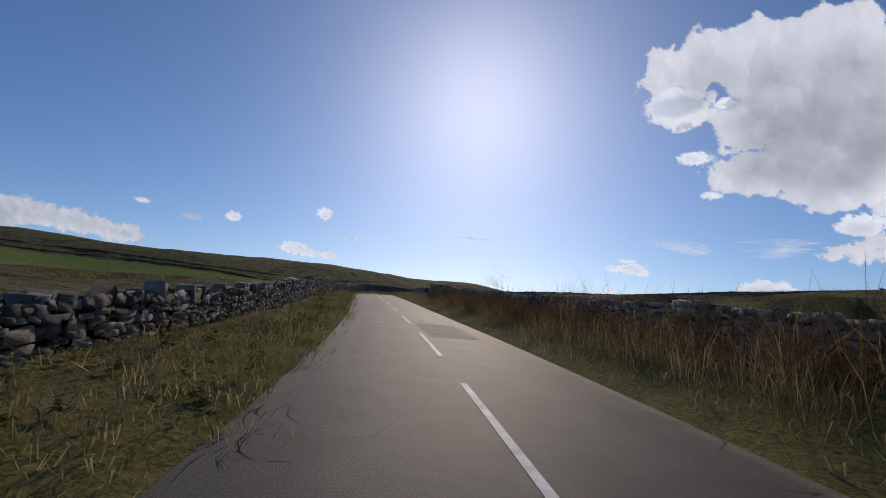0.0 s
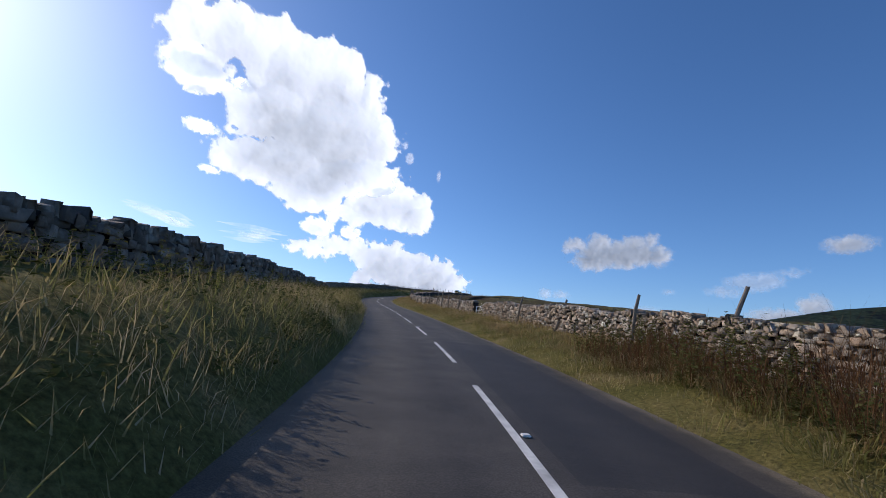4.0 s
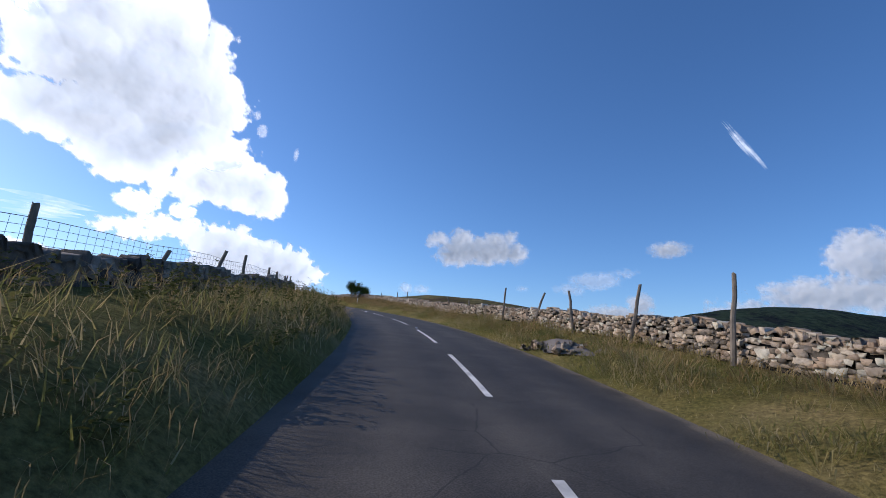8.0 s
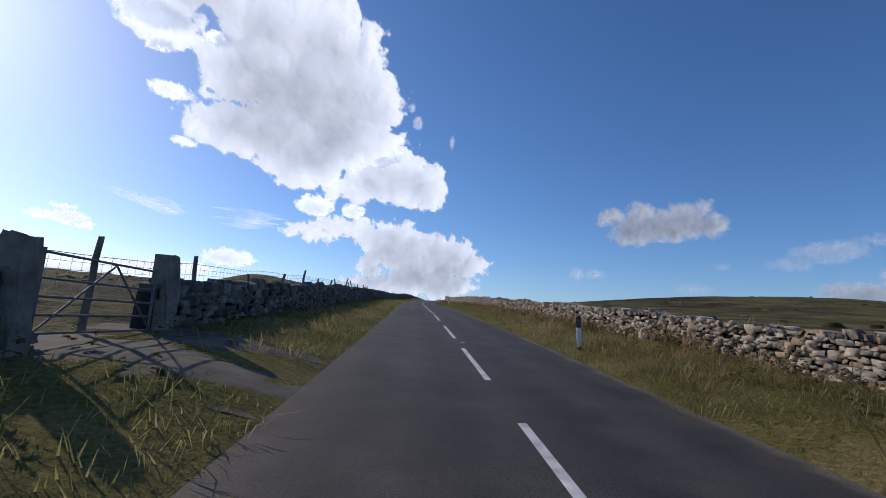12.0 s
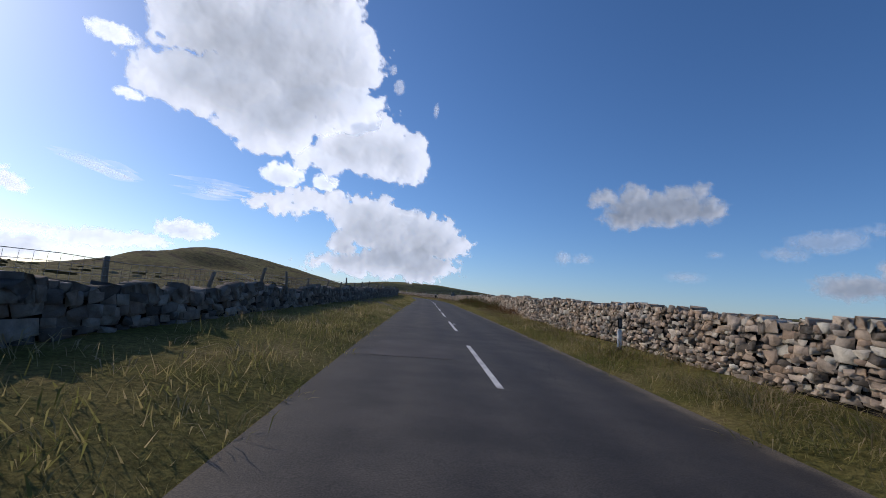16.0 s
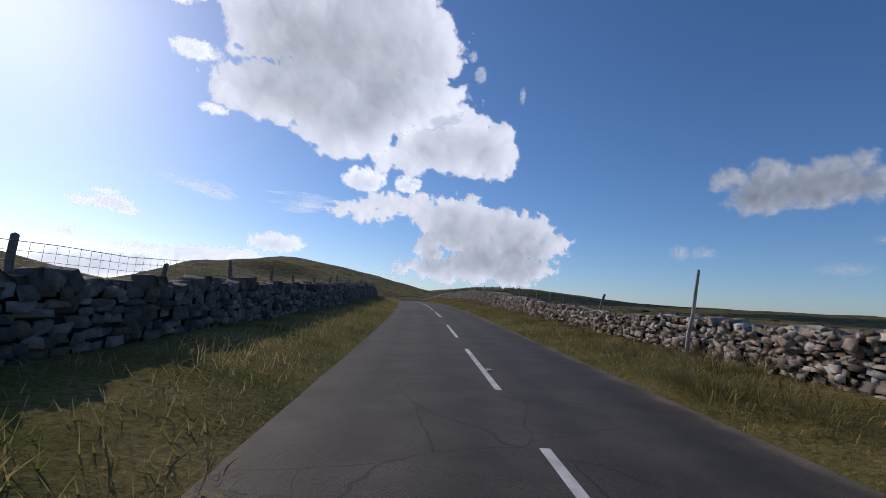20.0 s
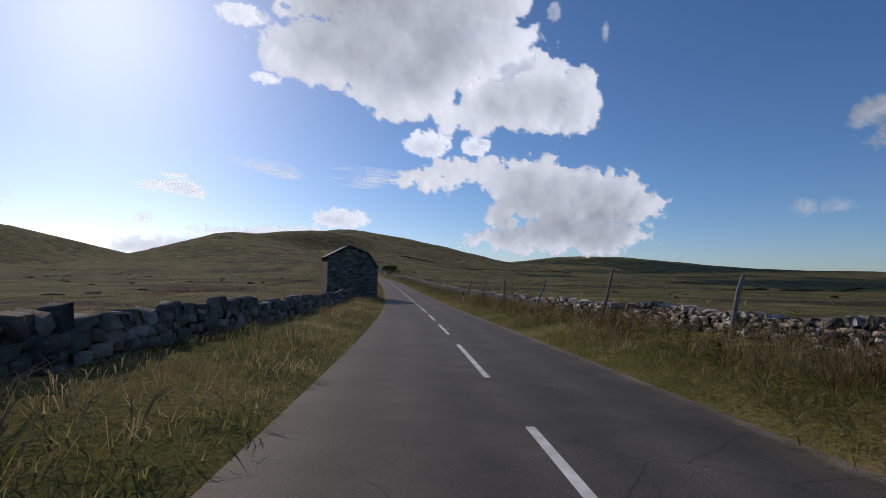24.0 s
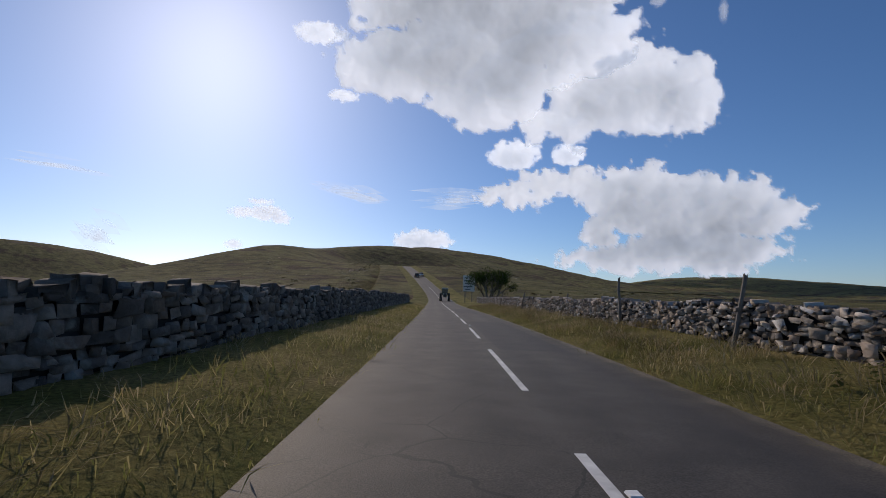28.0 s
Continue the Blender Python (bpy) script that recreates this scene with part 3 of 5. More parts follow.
# centre line
DASH_AT = [-75, 10, 26.2, 121, 157.5, 249.6, 257.8, 280.8, 287.9, 304.5, 310.1, 315.7, 322, 336.5, 353.1, 372.6, 391.3, 415.1, 434.4, 451.5, 520.4, 560, 568.3, 577.2, 595.7, 603.5, 626.5, 637.8, 656.8, 666, 677.6,
           692.2, 713.8, 727.3, 734.8, 745.7, 753.6, 764.9, 773.2, 783.2, 790, 876.7, 883.8, 896.6, 904.1, 916.5, 924.4, 939.2, 947.5, 955, 968.8, 986.7, 996.9, 1010.8, 1018.6, 1150]
for a, b in zip(DASH_AT[:-1], DASH_AT[1:]):
    n = max(1, round((b - a) / 7.5))
    for k in range(n):
        s0 = a + (b - a) * k / n
        if 60 < s0 < 126:
            continue
        mark = min(5.0, max(3.4, 0.63 * (b - a) / n))
        v, fq = strip(np.linspace(s0, s0 + mark, 6), np.linspace(CENTRE - 0.05, CENTRE + 0.05, 2), lambda s, u: 0.036)
        ob = new("centre_line", mesh_of("centre_line", v, fq, PAINT))
        ob.parent = road

# resurfaced lengths and trenches in the asphalt: stations and offsets
for k, (s0, s1, u0, u1) in enumerate(((752.6, 779, -1.34, 0.74), (579.6, 582.2, -0.95, 0.72), (14, 19, 1.4, 2.9), (452, 463, 1.4, 2.7), (840, 848, -1.2, 0.4))):
    q = np.random.RandomState(400 + k)
    v, fq = strip(np.linspace(s0, s1, 9), np.linspace(u0, u1, 5), lambda s, u: 0.035 - 0.012 * (u - CENTRE) ** 2 / 3)
    v = v + np.c_[q.uniform(-0.03, 0.03, (len(v), 2)), 0 * v[:, 0]]
    ob = new("asphalt_patch", mesh_of("asphalt_patch", v, fq, ASPHALT_PATCH, smooth=True))
    ob.parent = road

# ---------------------------------------------------------------- dry stone walls
def stone_shape(r):
    """A rough block within about a unit cube, with a chamfered face towards -x... +x is the wall's face."""
    back = np.array([(-0.5, y, z) for y, z in ((-.5, -.5), (.5, -.5), (.5, .5), (-.5, .5))])
    mid = np.array([(0.34, y, z) for y, z in ((-.5, -.5), (.5, -.5), (.5, .5), (-.5, .5))])
    front = np.array([(0.5, y * 0.93, z * 0.9) for y, z in ((-.5, -.5), (.5, -.5), (.5, .5), (-.5, .5))])
    v = np.vstack([back, mid, front, [(0.56, 0, 0)]])
    v[4:8, 1:] += r.uniform(-0.15, 0.1, (4, 2)); v[8:12, 1:] = v[4:8, 1:] * r.uniform(0.72, 0.95, (4, 1)); v[12, 1:] += r.uniform(-0.3, 0.3, 2)
    v[4:, 0] += r.uniform(-0.24, 0.1, 9)
    return v


_r = np.random.RandomState(5)
STONES = [stone_shape(_r) for _ in range(16)]
for _ in range(10):      # split slabs for the coping, sharper and more askew
    _v = stone_shape(_r)
    _v[4:8, 0] = 0.47
    _v[8:12, 1:] = _v[4:8, 1:] * 0.97
    _v[[2, 3, 6, 7, 10, 11], 2] += np.repeat(_r.uniform(-0.45, 0.12, 2), 3)[[0, 3, 1, 4, 2, 5]]
    STONES.append(_v)
_quads = [(4 + i, 4 + (i + 1) % 4, 8 + (i + 1) % 4, 8 + i) for i in range(4)] + [(i, (i + 1) % 4, 4 + (i + 1) % 4, 4 + i) for i in range(1, 4)]
STONE_FACES = np.array([(8 + i, 8 + (i + 1) % 4, 12) for i in range(4)] + [t for a, b, c, d in _quads for t in ((a, b, c), (a, c, d))])
FACE_ONLY = STONE_FACES[:12]      # for stones set deep in a wall
STONE_MESHES = {}


def stone_mesh(k, mat):
    if (k, mat.name) not in STONE_MESHES:
        STONE_MESHES[k, mat.name] = mesh_of("stone", STONES[k], STONE_FACES, mat)
    return STONE_MESHES[k, mat.name]


def stones_of(s0, s1, bottom, top, r, size=1.0, rough=1.0):
    """Rows of (station, height, length, height, depth, tilt, shape, proud) that fill a wall's face."""
    rows = []
    lo, hi = float(min(bottom(s0), bottom(s1))), float(max(top(s0), top(s1), top((s0 + s1) / 2)))
    z = lo - 0.05
    while z < hi:
        h = r.uniform(0.09, 0.185) * size
        s = s0 + r.uniform(0, 0.3)
        while s < s1:
            big = r.uniform() < 0.12
            l = (r.uniform(0.28, 0.5) if big else r.gamma(3, 0.045) + 0.1) * size
            if bottom(s) - 0.16 < z < top(s) - 0.16:
                rows.append((s + l / 2, z + h / 2 + r.normal(0, 0.025) + 0.06 * math.sin(s * 0.7 + z * 2), l * 0.97, h * (r.uniform(1.2, 1.8) if big else r.uniform(0.8, 1.15)), 0.3, r.normal(0, 4.5) * rough ** 1.5, r.randint(16), r.normal(0, 0.022) * rough ** 2))
            s += l
        z += h * 0.98
    s = s0
    while s < s1:
        l = (r.gamma(2.5, 0.035) + 0.07) * size
        h = r.uniform(0.13, 0.28) * size
        rows.append((s + l / 2, top(s) - 0.17 + h / 2 + 0.05 * math.sin(s * 0.8) + 0.03 * math.sin(s * 2.9), l, h * (1 if rough < 1.2 or r.uniform() > 0.25 else 0.4), r.uniform(0.26, 0.42), r.normal(15, 14) * rough, 16 + r.randint(10), r.uniform(-0.14, 0.02)))
        s += l * r.uniform(0.85, 1.25)
    return rows


def dry_stone_wall(name, s0, s1, u_of, bottom, top, face, mat, label, seed, size=1.0, single=120, rough=1.0):
    """face: +1 when the wall's seen face looks to the right, -1 to the left."""
    r = np.random.RandomState(seed)
    ss = np.arange(s0, s1 + 0.01, 1.0)
    cols = []
    for du, dz in ((0.10, 0), (0.16, 1), (0.44, 1), (0.5, 0)):
        zz = bottom(ss) - 0.5 if dz == 0 else top(ss) - 0.12
        cols.append(at(ss, u_of(ss) - face * du, zz))
    v = np.stack(cols, 1).reshape(-1, 3)
    i = np.arange(len(ss) - 1) * 4
    fq = np.concatenate([np.stack([i + k, i + k + 4, i + (k + 1) % 4 + 4, i + (k + 1) % 4], -1) for k in range(4)] + [np.array([[0, 1, 2, 3], [len(v) - 1, len(v) - 2, len(v) - 3, len(v) - 4]])])
    wall = tagged(new(name, mesh_of("gap_shade_core", v, fq, SHADE_CORE)), label, "wall", kind="structure")
    rows = stones_of(s0, s1, bottom, top, r, size, rough)
    allv, fs, n = [], [], 0
    mid = (s0 + s1) / 2
    order = sorted(range(len(rows)), key=lambda k: abs(rows[k][0] - mid))
    alone = set(order[:single])
    for k, (s, z, l, h, d, tilt, shape, proud) in enumerate(rows):
        c, t = math.cos(radians(tilt)), math.sin(radians(tilt))
        if k in alone:
            ob = new("stone", stone_mesh(shape, mat))
            p = at(s, u_of(s) - face * (d / 2 - proud), z)
            turn = math.degrees(np.interp(s, ST, HD)) + (0 if face > 0 else 180)
            ob.matrix_world = pose(*p, tilt, 0, turn) @ Matrix.Diagonal((d, l, h, 1))
            ob.parent = wall
        else:
            w = STONES[shape] * (d, l, h)
            y, zz = w[:, 1] * c - w[:, 2] * t, w[:, 1] * t + w[:, 2] * c
            allv.append(at(s + face * y, u_of(s) + face * (w[:, 0] - d / 2 + proud), z + zz))
            fs.append((FACE_ONLY if shape < 16 else STONE_FACES) + n * 13)
            n += 1
    fs = np.concatenate(fs)
    rest = tagged(new("stonework", mesh_of("stonework", np.concatenate(allv), fs, mat)), kind="stuff")
    rest.parent = wall
    return wall


GAPS_L = [(76.35, 77.85), (426.1, 428.9), (655.5, 658.5), (914.4, 919.8), (978, 979.9)]
GAPS_R = [(51.3, 55.5), (164.3, 167.2), (381, 383.6), (636.6, 639.2), (680.4, 684.8)]


def stretches(a, b, gaps, step):
    out, s = [], a
    for g0, g1 in gaps + [(b, b)]:
        n = max(1, round((g0 - s) / step))
        out += [(s + (g0 - s) * k / n, s + (g0 - s) * (k + 1) / n) for k in range(n)]
        s = g1
    return out


# left walls take the darkened stone for their shaded face, right walls the pale one
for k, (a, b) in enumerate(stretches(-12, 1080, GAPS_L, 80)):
    dry_stone_wall(f"wall_left_{k + 1}", a, b, left_wall_u, left_bank, left_top, 1, STONE_DARK_SHADED, "shaded grey dry stone wall with uneven coping stones", 100 + k, 1.06 if a < 300 else 1.2)
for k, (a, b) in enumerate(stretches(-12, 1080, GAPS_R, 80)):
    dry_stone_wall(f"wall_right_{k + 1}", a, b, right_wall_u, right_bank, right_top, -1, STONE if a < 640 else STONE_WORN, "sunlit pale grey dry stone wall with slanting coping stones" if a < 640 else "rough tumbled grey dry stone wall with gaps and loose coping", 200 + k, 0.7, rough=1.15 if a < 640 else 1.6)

# ---------------------------------------------------------------- verge grass
def blades(name, s, u, z, height, width, lean, mat, label, category, r, per=7, spread=0.12):
    """Tufts of bent blades at given stations and offsets, one mesh."""
    n = len(s) * per
    s, u, z = (np.repeat(q, per) for q in (s, u, z))
    hh = np.repeat(height, per) * r.uniform(0.5, 1.15, n)
    ds, du = r.normal(0, spread, n), r.normal(0, spread, n)
    s, u = s + ds, u + du
    root = at(s, u, z - 0.03)
    a = np.arctan2(ds, du) + np.interp(s, ST, HD) + r.normal(0, 0.5, n)      # blades fall outwards from the tuft
    d = np.stack([np.cos(a), np.sin(a), 0 * a], -1)
    side = np.stack([-np.sin(a), np.cos(a), 0 * a], -1) * (width * r.uniform(0.6, 1.3, n))[:, None]
    bend = (hh * r.uniform(0.2, 1.1, n) * lean)[:, None]
    up = np.array([0, 0, 1.0])
    mid = root + d * bend * 0.3 + up * (hh * 0.5)[:, None]
    tip = root + d * bend + up * (hh * np.clip(1.05 - 0.25 * lean, 0.6, 1))[:, None]
    v = np.stack([root, mid - side, mid + side, tip], 1).reshape(-1, 3)
    i = np.arange(n) * 4
    f = np.concatenate([np.stack(q, -1) for q in ((i, i + 2, i + 1), (i + 1, i + 2, i + 3))])
    ob = new(name, mesh_of(name, v, f, mat))
    return tagged(ob, label, category, kind="stuff")


APRONS = [(425.6, 429.4), (655.0, 659.0), (598.6, 604.6)]      # trodden gateways in the shaded wall
for k, (a, b) in enumerate(APRONS):
    us = np.linspace(-5.4, EDGE_L + 0.05, 9)
    rr = np.random.RandomState(60 + k)
    wob = rr.uniform(-0.35, 0.35, (2, 9))
    grid = np.stack([np.linspace(a + wob[0, q], b + wob[1, q], 12) for q in range(9)], 1)
    uu = np.broadcast_to(us, grid.shape)
    v = at(grid, uu, verge_height(grid, uu) - 0.045 + rr.uniform(0, 0.04, grid.shape)).reshape(-1, 3)
    i = (np.arange(11)[:, None] * 9 + np.arange(8)).ravel()
    tagged(new("gateway_track", mesh_of("gateway_track", v, np.stack([i, i + 1, i + 10, i + 9], -1), TRODDEN, smooth=True)), "trodden gravel and earth in a field gateway", "track", kind="structure")


def bare(s, u):
    """Whether a place lies on one of the trodden gateways."""
    on = ((s > 425.9) & (s < 429.1) & (u < 0)) | ((s > 655.3) & (s < 658.7) & (u < 0)) | ((s > 599) & (s < 604.2) & (u < 0))
    return on & (waves(s, u, 44, 1.1) > -0.45)


def scatter(r, n, s0, s1, u0, u1):
    s, q = r.uniform(s0, s1, n), r.uniform(0, 1, n)
    lo, hi = (u0(s) if callable(u0) else u0), (u1(s) if callable(u1) else u1)
    return s, lo + (hi - lo) * q


def short_grass(name, s, u, height, half, r, mat, label):
    """Single-pointed blades, one mesh."""
    grown = ~bare(s, u)
    s, u, height = s[grown], u[grown], height[grown]
    n = len(s)
    root = at(s, u, verge_height(s, u) - 0.03)
    a = r.uniform(0, 6.283, n)
    side = np.stack([np.cos(a), np.sin(a), 0 * a], -1) * (half * r.uniform(0.6, 1.5, n))[:, None]
    b = r.uniform(0, 6.283, n)
    tip = root + np.stack([np.cos(b), np.sin(b), 0 * b], -1) * (height * r.uniform(0.1, 0.9, n))[:, None] + np.array([0, 0, 1.0]) * (height * r.uniform(0.45, 1.1, n))[:, None]
    v = np.stack([root - side, root + side, tip], 1).reshape(-1, 3)
    return tagged(new(name, mesh_of(name, v, np.arange(3 * n).reshape(-1, 3), mat)), label, "grass", kind="stuff")


r = np.random.RandomState(21)
GRASS_LABEL = "long green and straw coloured verge grass"
for a, b in ((-6, 260), (260, 520), (520, 780), (780, 1060)):
    n = (b - a) * 120
    s, u = scatter(r, n, a, b, lambda q: left_wall_u(q) - 0.05, EDGE_L + 0.04)
    u = EDGE_L + 0.04 + (u - EDGE_L - 0.04) * r.uniform(0.3, 1, n)
    hgt = 0.08 + 0.14 * np.clip((EDGE_L - u) / 0.9, 0, 1) * (1 + 0.7 * waves(s, u, 8, 3)) + np.interp(s, [100, 112, 235, 300, 330], [0, 0.16, 0.16, 0.08, 0])
    short_grass("verge_grass", s, u, np.clip(hgt, 0.05, 0.6), 0.0075, r, GRASS, GRASS_LABEL)
    n = (b - a) * 110
    s, u = scatter(r, n, a, b, EDGE_R - 0.04, lambda q: right_wall_u(q) + 0.02)
    u = EDGE_R - 0.04 + (u - EDGE_R + 0.04) * r.uniform(0.3, 1, n)
    hgt = 0.07 + 0.14 * np.clip((u - EDGE_R) / 1.3, 0, 1) * (1 + 0.7 * waves(s, u, 9, 3))
    short_grass("verge_grass", s, u, np.clip(hgt, 0.05, 0.6), 0.0075, r, GRASS, GRASS_LABEL)

# taller growth: side, stations, nearest and farthest offset, height, tufts to the metre, material
TALL = [
    ("L", 85, 240, 0.0, 3.3, 0.45, 24, 7, 1.15, GRASS_FADED, "tall faded grass covering a roadside bank"),
    ("L", 98, 240, -0.05, 1.5, 0.45, 12, 7, 1.15, GRASS, "tall green grass leaning over the road's edge"),
    ("L", 90, 262, 1.2, 3.2, 0.4, 13, 7, 1.15, GRASS_FADED, "high faded growth hiding the wall's foot"),
    ("L", 236, 325, 0.1, 3.2, 0.48, 22, 8, 1.15, GRASS_DRY, "tall straw coloured grass covering a roadside bank"),
    ("L", -4, 74, -0.25, 1.6, 0.42, 5, 20, 1.6, GRASS, "green grass and weeds leaning over the road's edge"),
    ("L", -4, 98, 0.8, 2.6, 0.4, 4, 20, 1.6, GRASS_FADED, "tufts of long grass at the foot of a wall"),
    ("L", 300, 1060, 0.7, 2.7, 0.36, 2.2, 18, 1.9, GRASS_FADED, "tufts of pale dry grass at the foot of a wall"),
    ("L", 300, 1060, -0.02, 1.2, 0.3, 3.4, 16, 1.5, GRASS, "soft green grass along the road's edge"),
    ("L", 835, 978, 0.4, 2.75, 0.5, 4.5, 22, 1.5, GRASS_FADED, "rough pale tussocks before a low wall"),
    ("R", -6, 34, 0.8, 2.7, 1.3, 24, 7, 1.0, GRASS_DRY, "tall brown seeding grass by the road"),
    ("R", -6, 34, 0.2, 2.2, 0.5, 5, 20, 1.6, GRASS_FADED, "rank grass and weeds by the road"),
    ("R", 2, 42, 1.2, 2.95, 1.5, 30, 9, 0.6, DOCK, "tall rust brown dock and seed stems"),
    ("R", 135.5, 144, 0.7, 2.85, 1.1, 45, 9, 0.6, DOCK, "dark clump of tall seeding weeds"),
    ("R", 34, 112, 0.5, 2.85, 0.6, 8, 26, 1.5, GRASS_FADED, "faded tufts of grass before a wall"),
    ("R", 112, 600, -0.02, 1.5, 0.42, 6.5, 21, 1.9, GRASS, "soft green grass along the road's edge"),
    ("R", 600, 1060, -0.02, 1.4, 0.4, 6.5, 21, 1.9, GRASS, "soft green grass along the road's edge"),
    ("R", 112, 300, 0.7, 2.9, 0.62, 7, 26, 2.0, GRASS_DRY, "straw coloured grass before a wall"),
    ("R", 112, 300, 0.4, 2.6, 0.48, 5, 28, 1.6, GRASS, "lush green tussocks before a wall"),
    ("R", 300, 470, 0.6, 2.85, 0.62, 7, 26, 2.0, GRASS_DRY, "rank straw coloured grass before a wall"),
    ("R", 330, 470, 1.6, 2.9, 0.6, 7, 7, 1.0, DOCK, "rust brown seed stems before a wall"),
    ("R", 470, 600, 0.7, 2.85, 0.38, 7, 26, 2.0, GRASS_FADED, "tufts of faded grass before a wall"),
    ("R", 598, 636, 0.9, 2.85, 0.8, 16, 8, 0.8, DOCK, "brown seeding dock stems before a wall"),
    ("R", 318, 350, 0.9, 2.9, 0.5, 16, 24, 1.5, GRASS_DRY, "straw coloured grass over a roadside bank"),
    ("R", 600, 900, 0.5, 2.85, 0.42, 7, 26, 2.0, GRASS_FADED, "rank olive grass before a wall"),
    ("R", 652, 850, 1.4, 2.85, 0.55, 6, 7, 1.0, DOCK, "brown seeding dock stems before a wall"),
    ("R", 850, 905, 0.8, 2.85, 0.7, 15, 8, 0.9, DOCK, "rust brown dock stems by the road"),
    ("R", 858, 912, 0.9, 2.85, 0.62, 15, 9, 0.9, GRASS_DRY, "pinkish dry seeding grass by the road"),
    ("R", 900, 1060, 0.5, 2.85, 0.55, 7, 26, 2.0, GRASS_FADED, "tufts of faded grass before a wall"),
]
for side, a, b, near, far_u, hgt, dens, per, droop, mat, label in TALL:
    n = int((b - a) * dens)
    if side == "L":
        s, u = scatter(r, n, a, b, lambda q: np.maximum(left_wall_u(q) + 0.05, EDGE_L - far_u), EDGE_L - near)
    else:
        s, u = scatter(r, n, a, b, EDGE_R + near, lambda q: np.minimum(EDGE_R + far_u, right_wall_u(q) - 0.06))
    lump = waves(s, u * 1.5, 31, 3.2)
    keep = (lump > (-0.8 if near < 0 else -0.45)) & ~bare(s, u)
    s, u, lump = s[keep], u[keep], lump[keep]
    blades("tall_grass", s, u, verge_height(s, u), hgt * np.clip(0.8 + 0.45 * lump, 0.45, 1.3) * r.uniform(0.7, 1.2, len(s)), 0.0042 if per < 10 else 0.0075, droop, mat, label, "grass", r, per, 0.11 if per < 10 else 0.15)



def weeds(s0, s1, u0, u1, dens, height, label, leaves=16):
    """Leafy stems of nettle and dock: diamond leaves all the way up each stem."""
    s, u = scatter(r, int((s1 - s0) * dens), s0, s1, u0, u1)
    lump = waves(s, u * 1.5, 57, 4)
    s, u, lump = s[lump > -0.35], u[lump > -0.35], lump[lump > -0.35]
    n = len(s) * leaves
    stem = np.repeat(at(s, u, verge_height(s, u)), leaves, 0)
    tall = np.repeat(height * np.clip(0.75 + 0.5 * lump, 0.4, 1.3) * r.uniform(0.7, 1.2, len(s)), leaves)
    tilt = np.repeat(r.normal(0, 0.22, (len(s), 2)), leaves, 0)
    q = r.uniform(0.08, 1, n)
    root = stem + np.stack([tilt[:, 0] * q * tall, tilt[:, 1] * q * tall, q * tall], -1)
    a = r.uniform(0, 6.283, n)
    out = np.stack([np.cos(a), np.sin(a), r.uniform(-0.5, 0.35, n)], -1) * (r.uniform(0.06, 0.14, n) * (1.25 - 0.6 * q))[:, None]
    side = np.stack([-np.sin(a), np.cos(a), r.uniform(-0.4, 0.4, n)], -1) * (np.linalg.norm(out, axis=1) * 0.27)[:, None]
    mid = root + out * 0.42 + np.array([0, 0, 0.012])
    v = np.stack([root, mid - side, mid + side, root + out], 1).reshape(-1, 3)
    i = np.arange(n) * 4
    f = np.concatenate([np.stack([i, i + 2, i + 1], -1), np.stack([i + 1, i + 2, i + 3], -1)])
    tagged(new("roadside_weeds", mesh_of("roadside_weeds", v, f, NETTLE)), label, "weeds", kind="stuff")


weeds(92, 322, lambda q: left_wall_u(q) + 0.15, EDGE_L - 0.25, 16, 0.5, "dull green nettles and weeds over a shaded bank")
weeds(322, 560, lambda q: left_wall_u(q) + 0.1, EDGE_L - 1.2, 3, 0.32, "low green weeds at the foot of a wall")
weeds(-4, 74, lambda q: left_wall_u(q) + 0.1, EDGE_L - 0.2, 8, 0.4, "low green weeds at the foot of a wall")
weeds(134.5, 145, EDGE_R + 0.9, EDGE_R + 2.85, 34, 0.95, "rank dark nettles before a sunlit wall", 30)
weeds(605, 635, EDGE_R + 0.7, EDGE_R + 2.3, 22, 0.65, "rank dark weeds before a sunlit wall", 22)
weeds(840, 1010, EDGE_R + 0.9, EDGE_R + 2.85, 11, 0.5, "tangled weeds before a tumbled wall")
weeds(300, 540, EDGE_R + 1.4, EDGE_R + 2.85, 4, 0.4, "scattered green weeds before a wall")

for a, b, lo, hi, dens, mat, label in ((-20, 1100, 7.3, 17, 0.9, GRASS_FADED, "rough pale moor grass beyond the wall"), (100, 1100, 7.4, 17, 0.35, GRASS, "clumps of rushes on the moor"), (-20, 1100, -17, -5.6, 0.7, GRASS_FADED, "rough pale field grass beyond the wall")):
    n = int((b - a) * dens * 3)
    s, u = scatter(r, n, a, b, lo, hi)
    keep = waves(s, u, 33, 14) > -0.1
    s, u = s[keep], u[keep]
    blades("moor_grass", s, u, verge_height(s, u), 0.45 * r.uniform(0.6, 1.3, len(s)), 0.013, 0.7, mat, label, "grass", r, 7, 0.14)

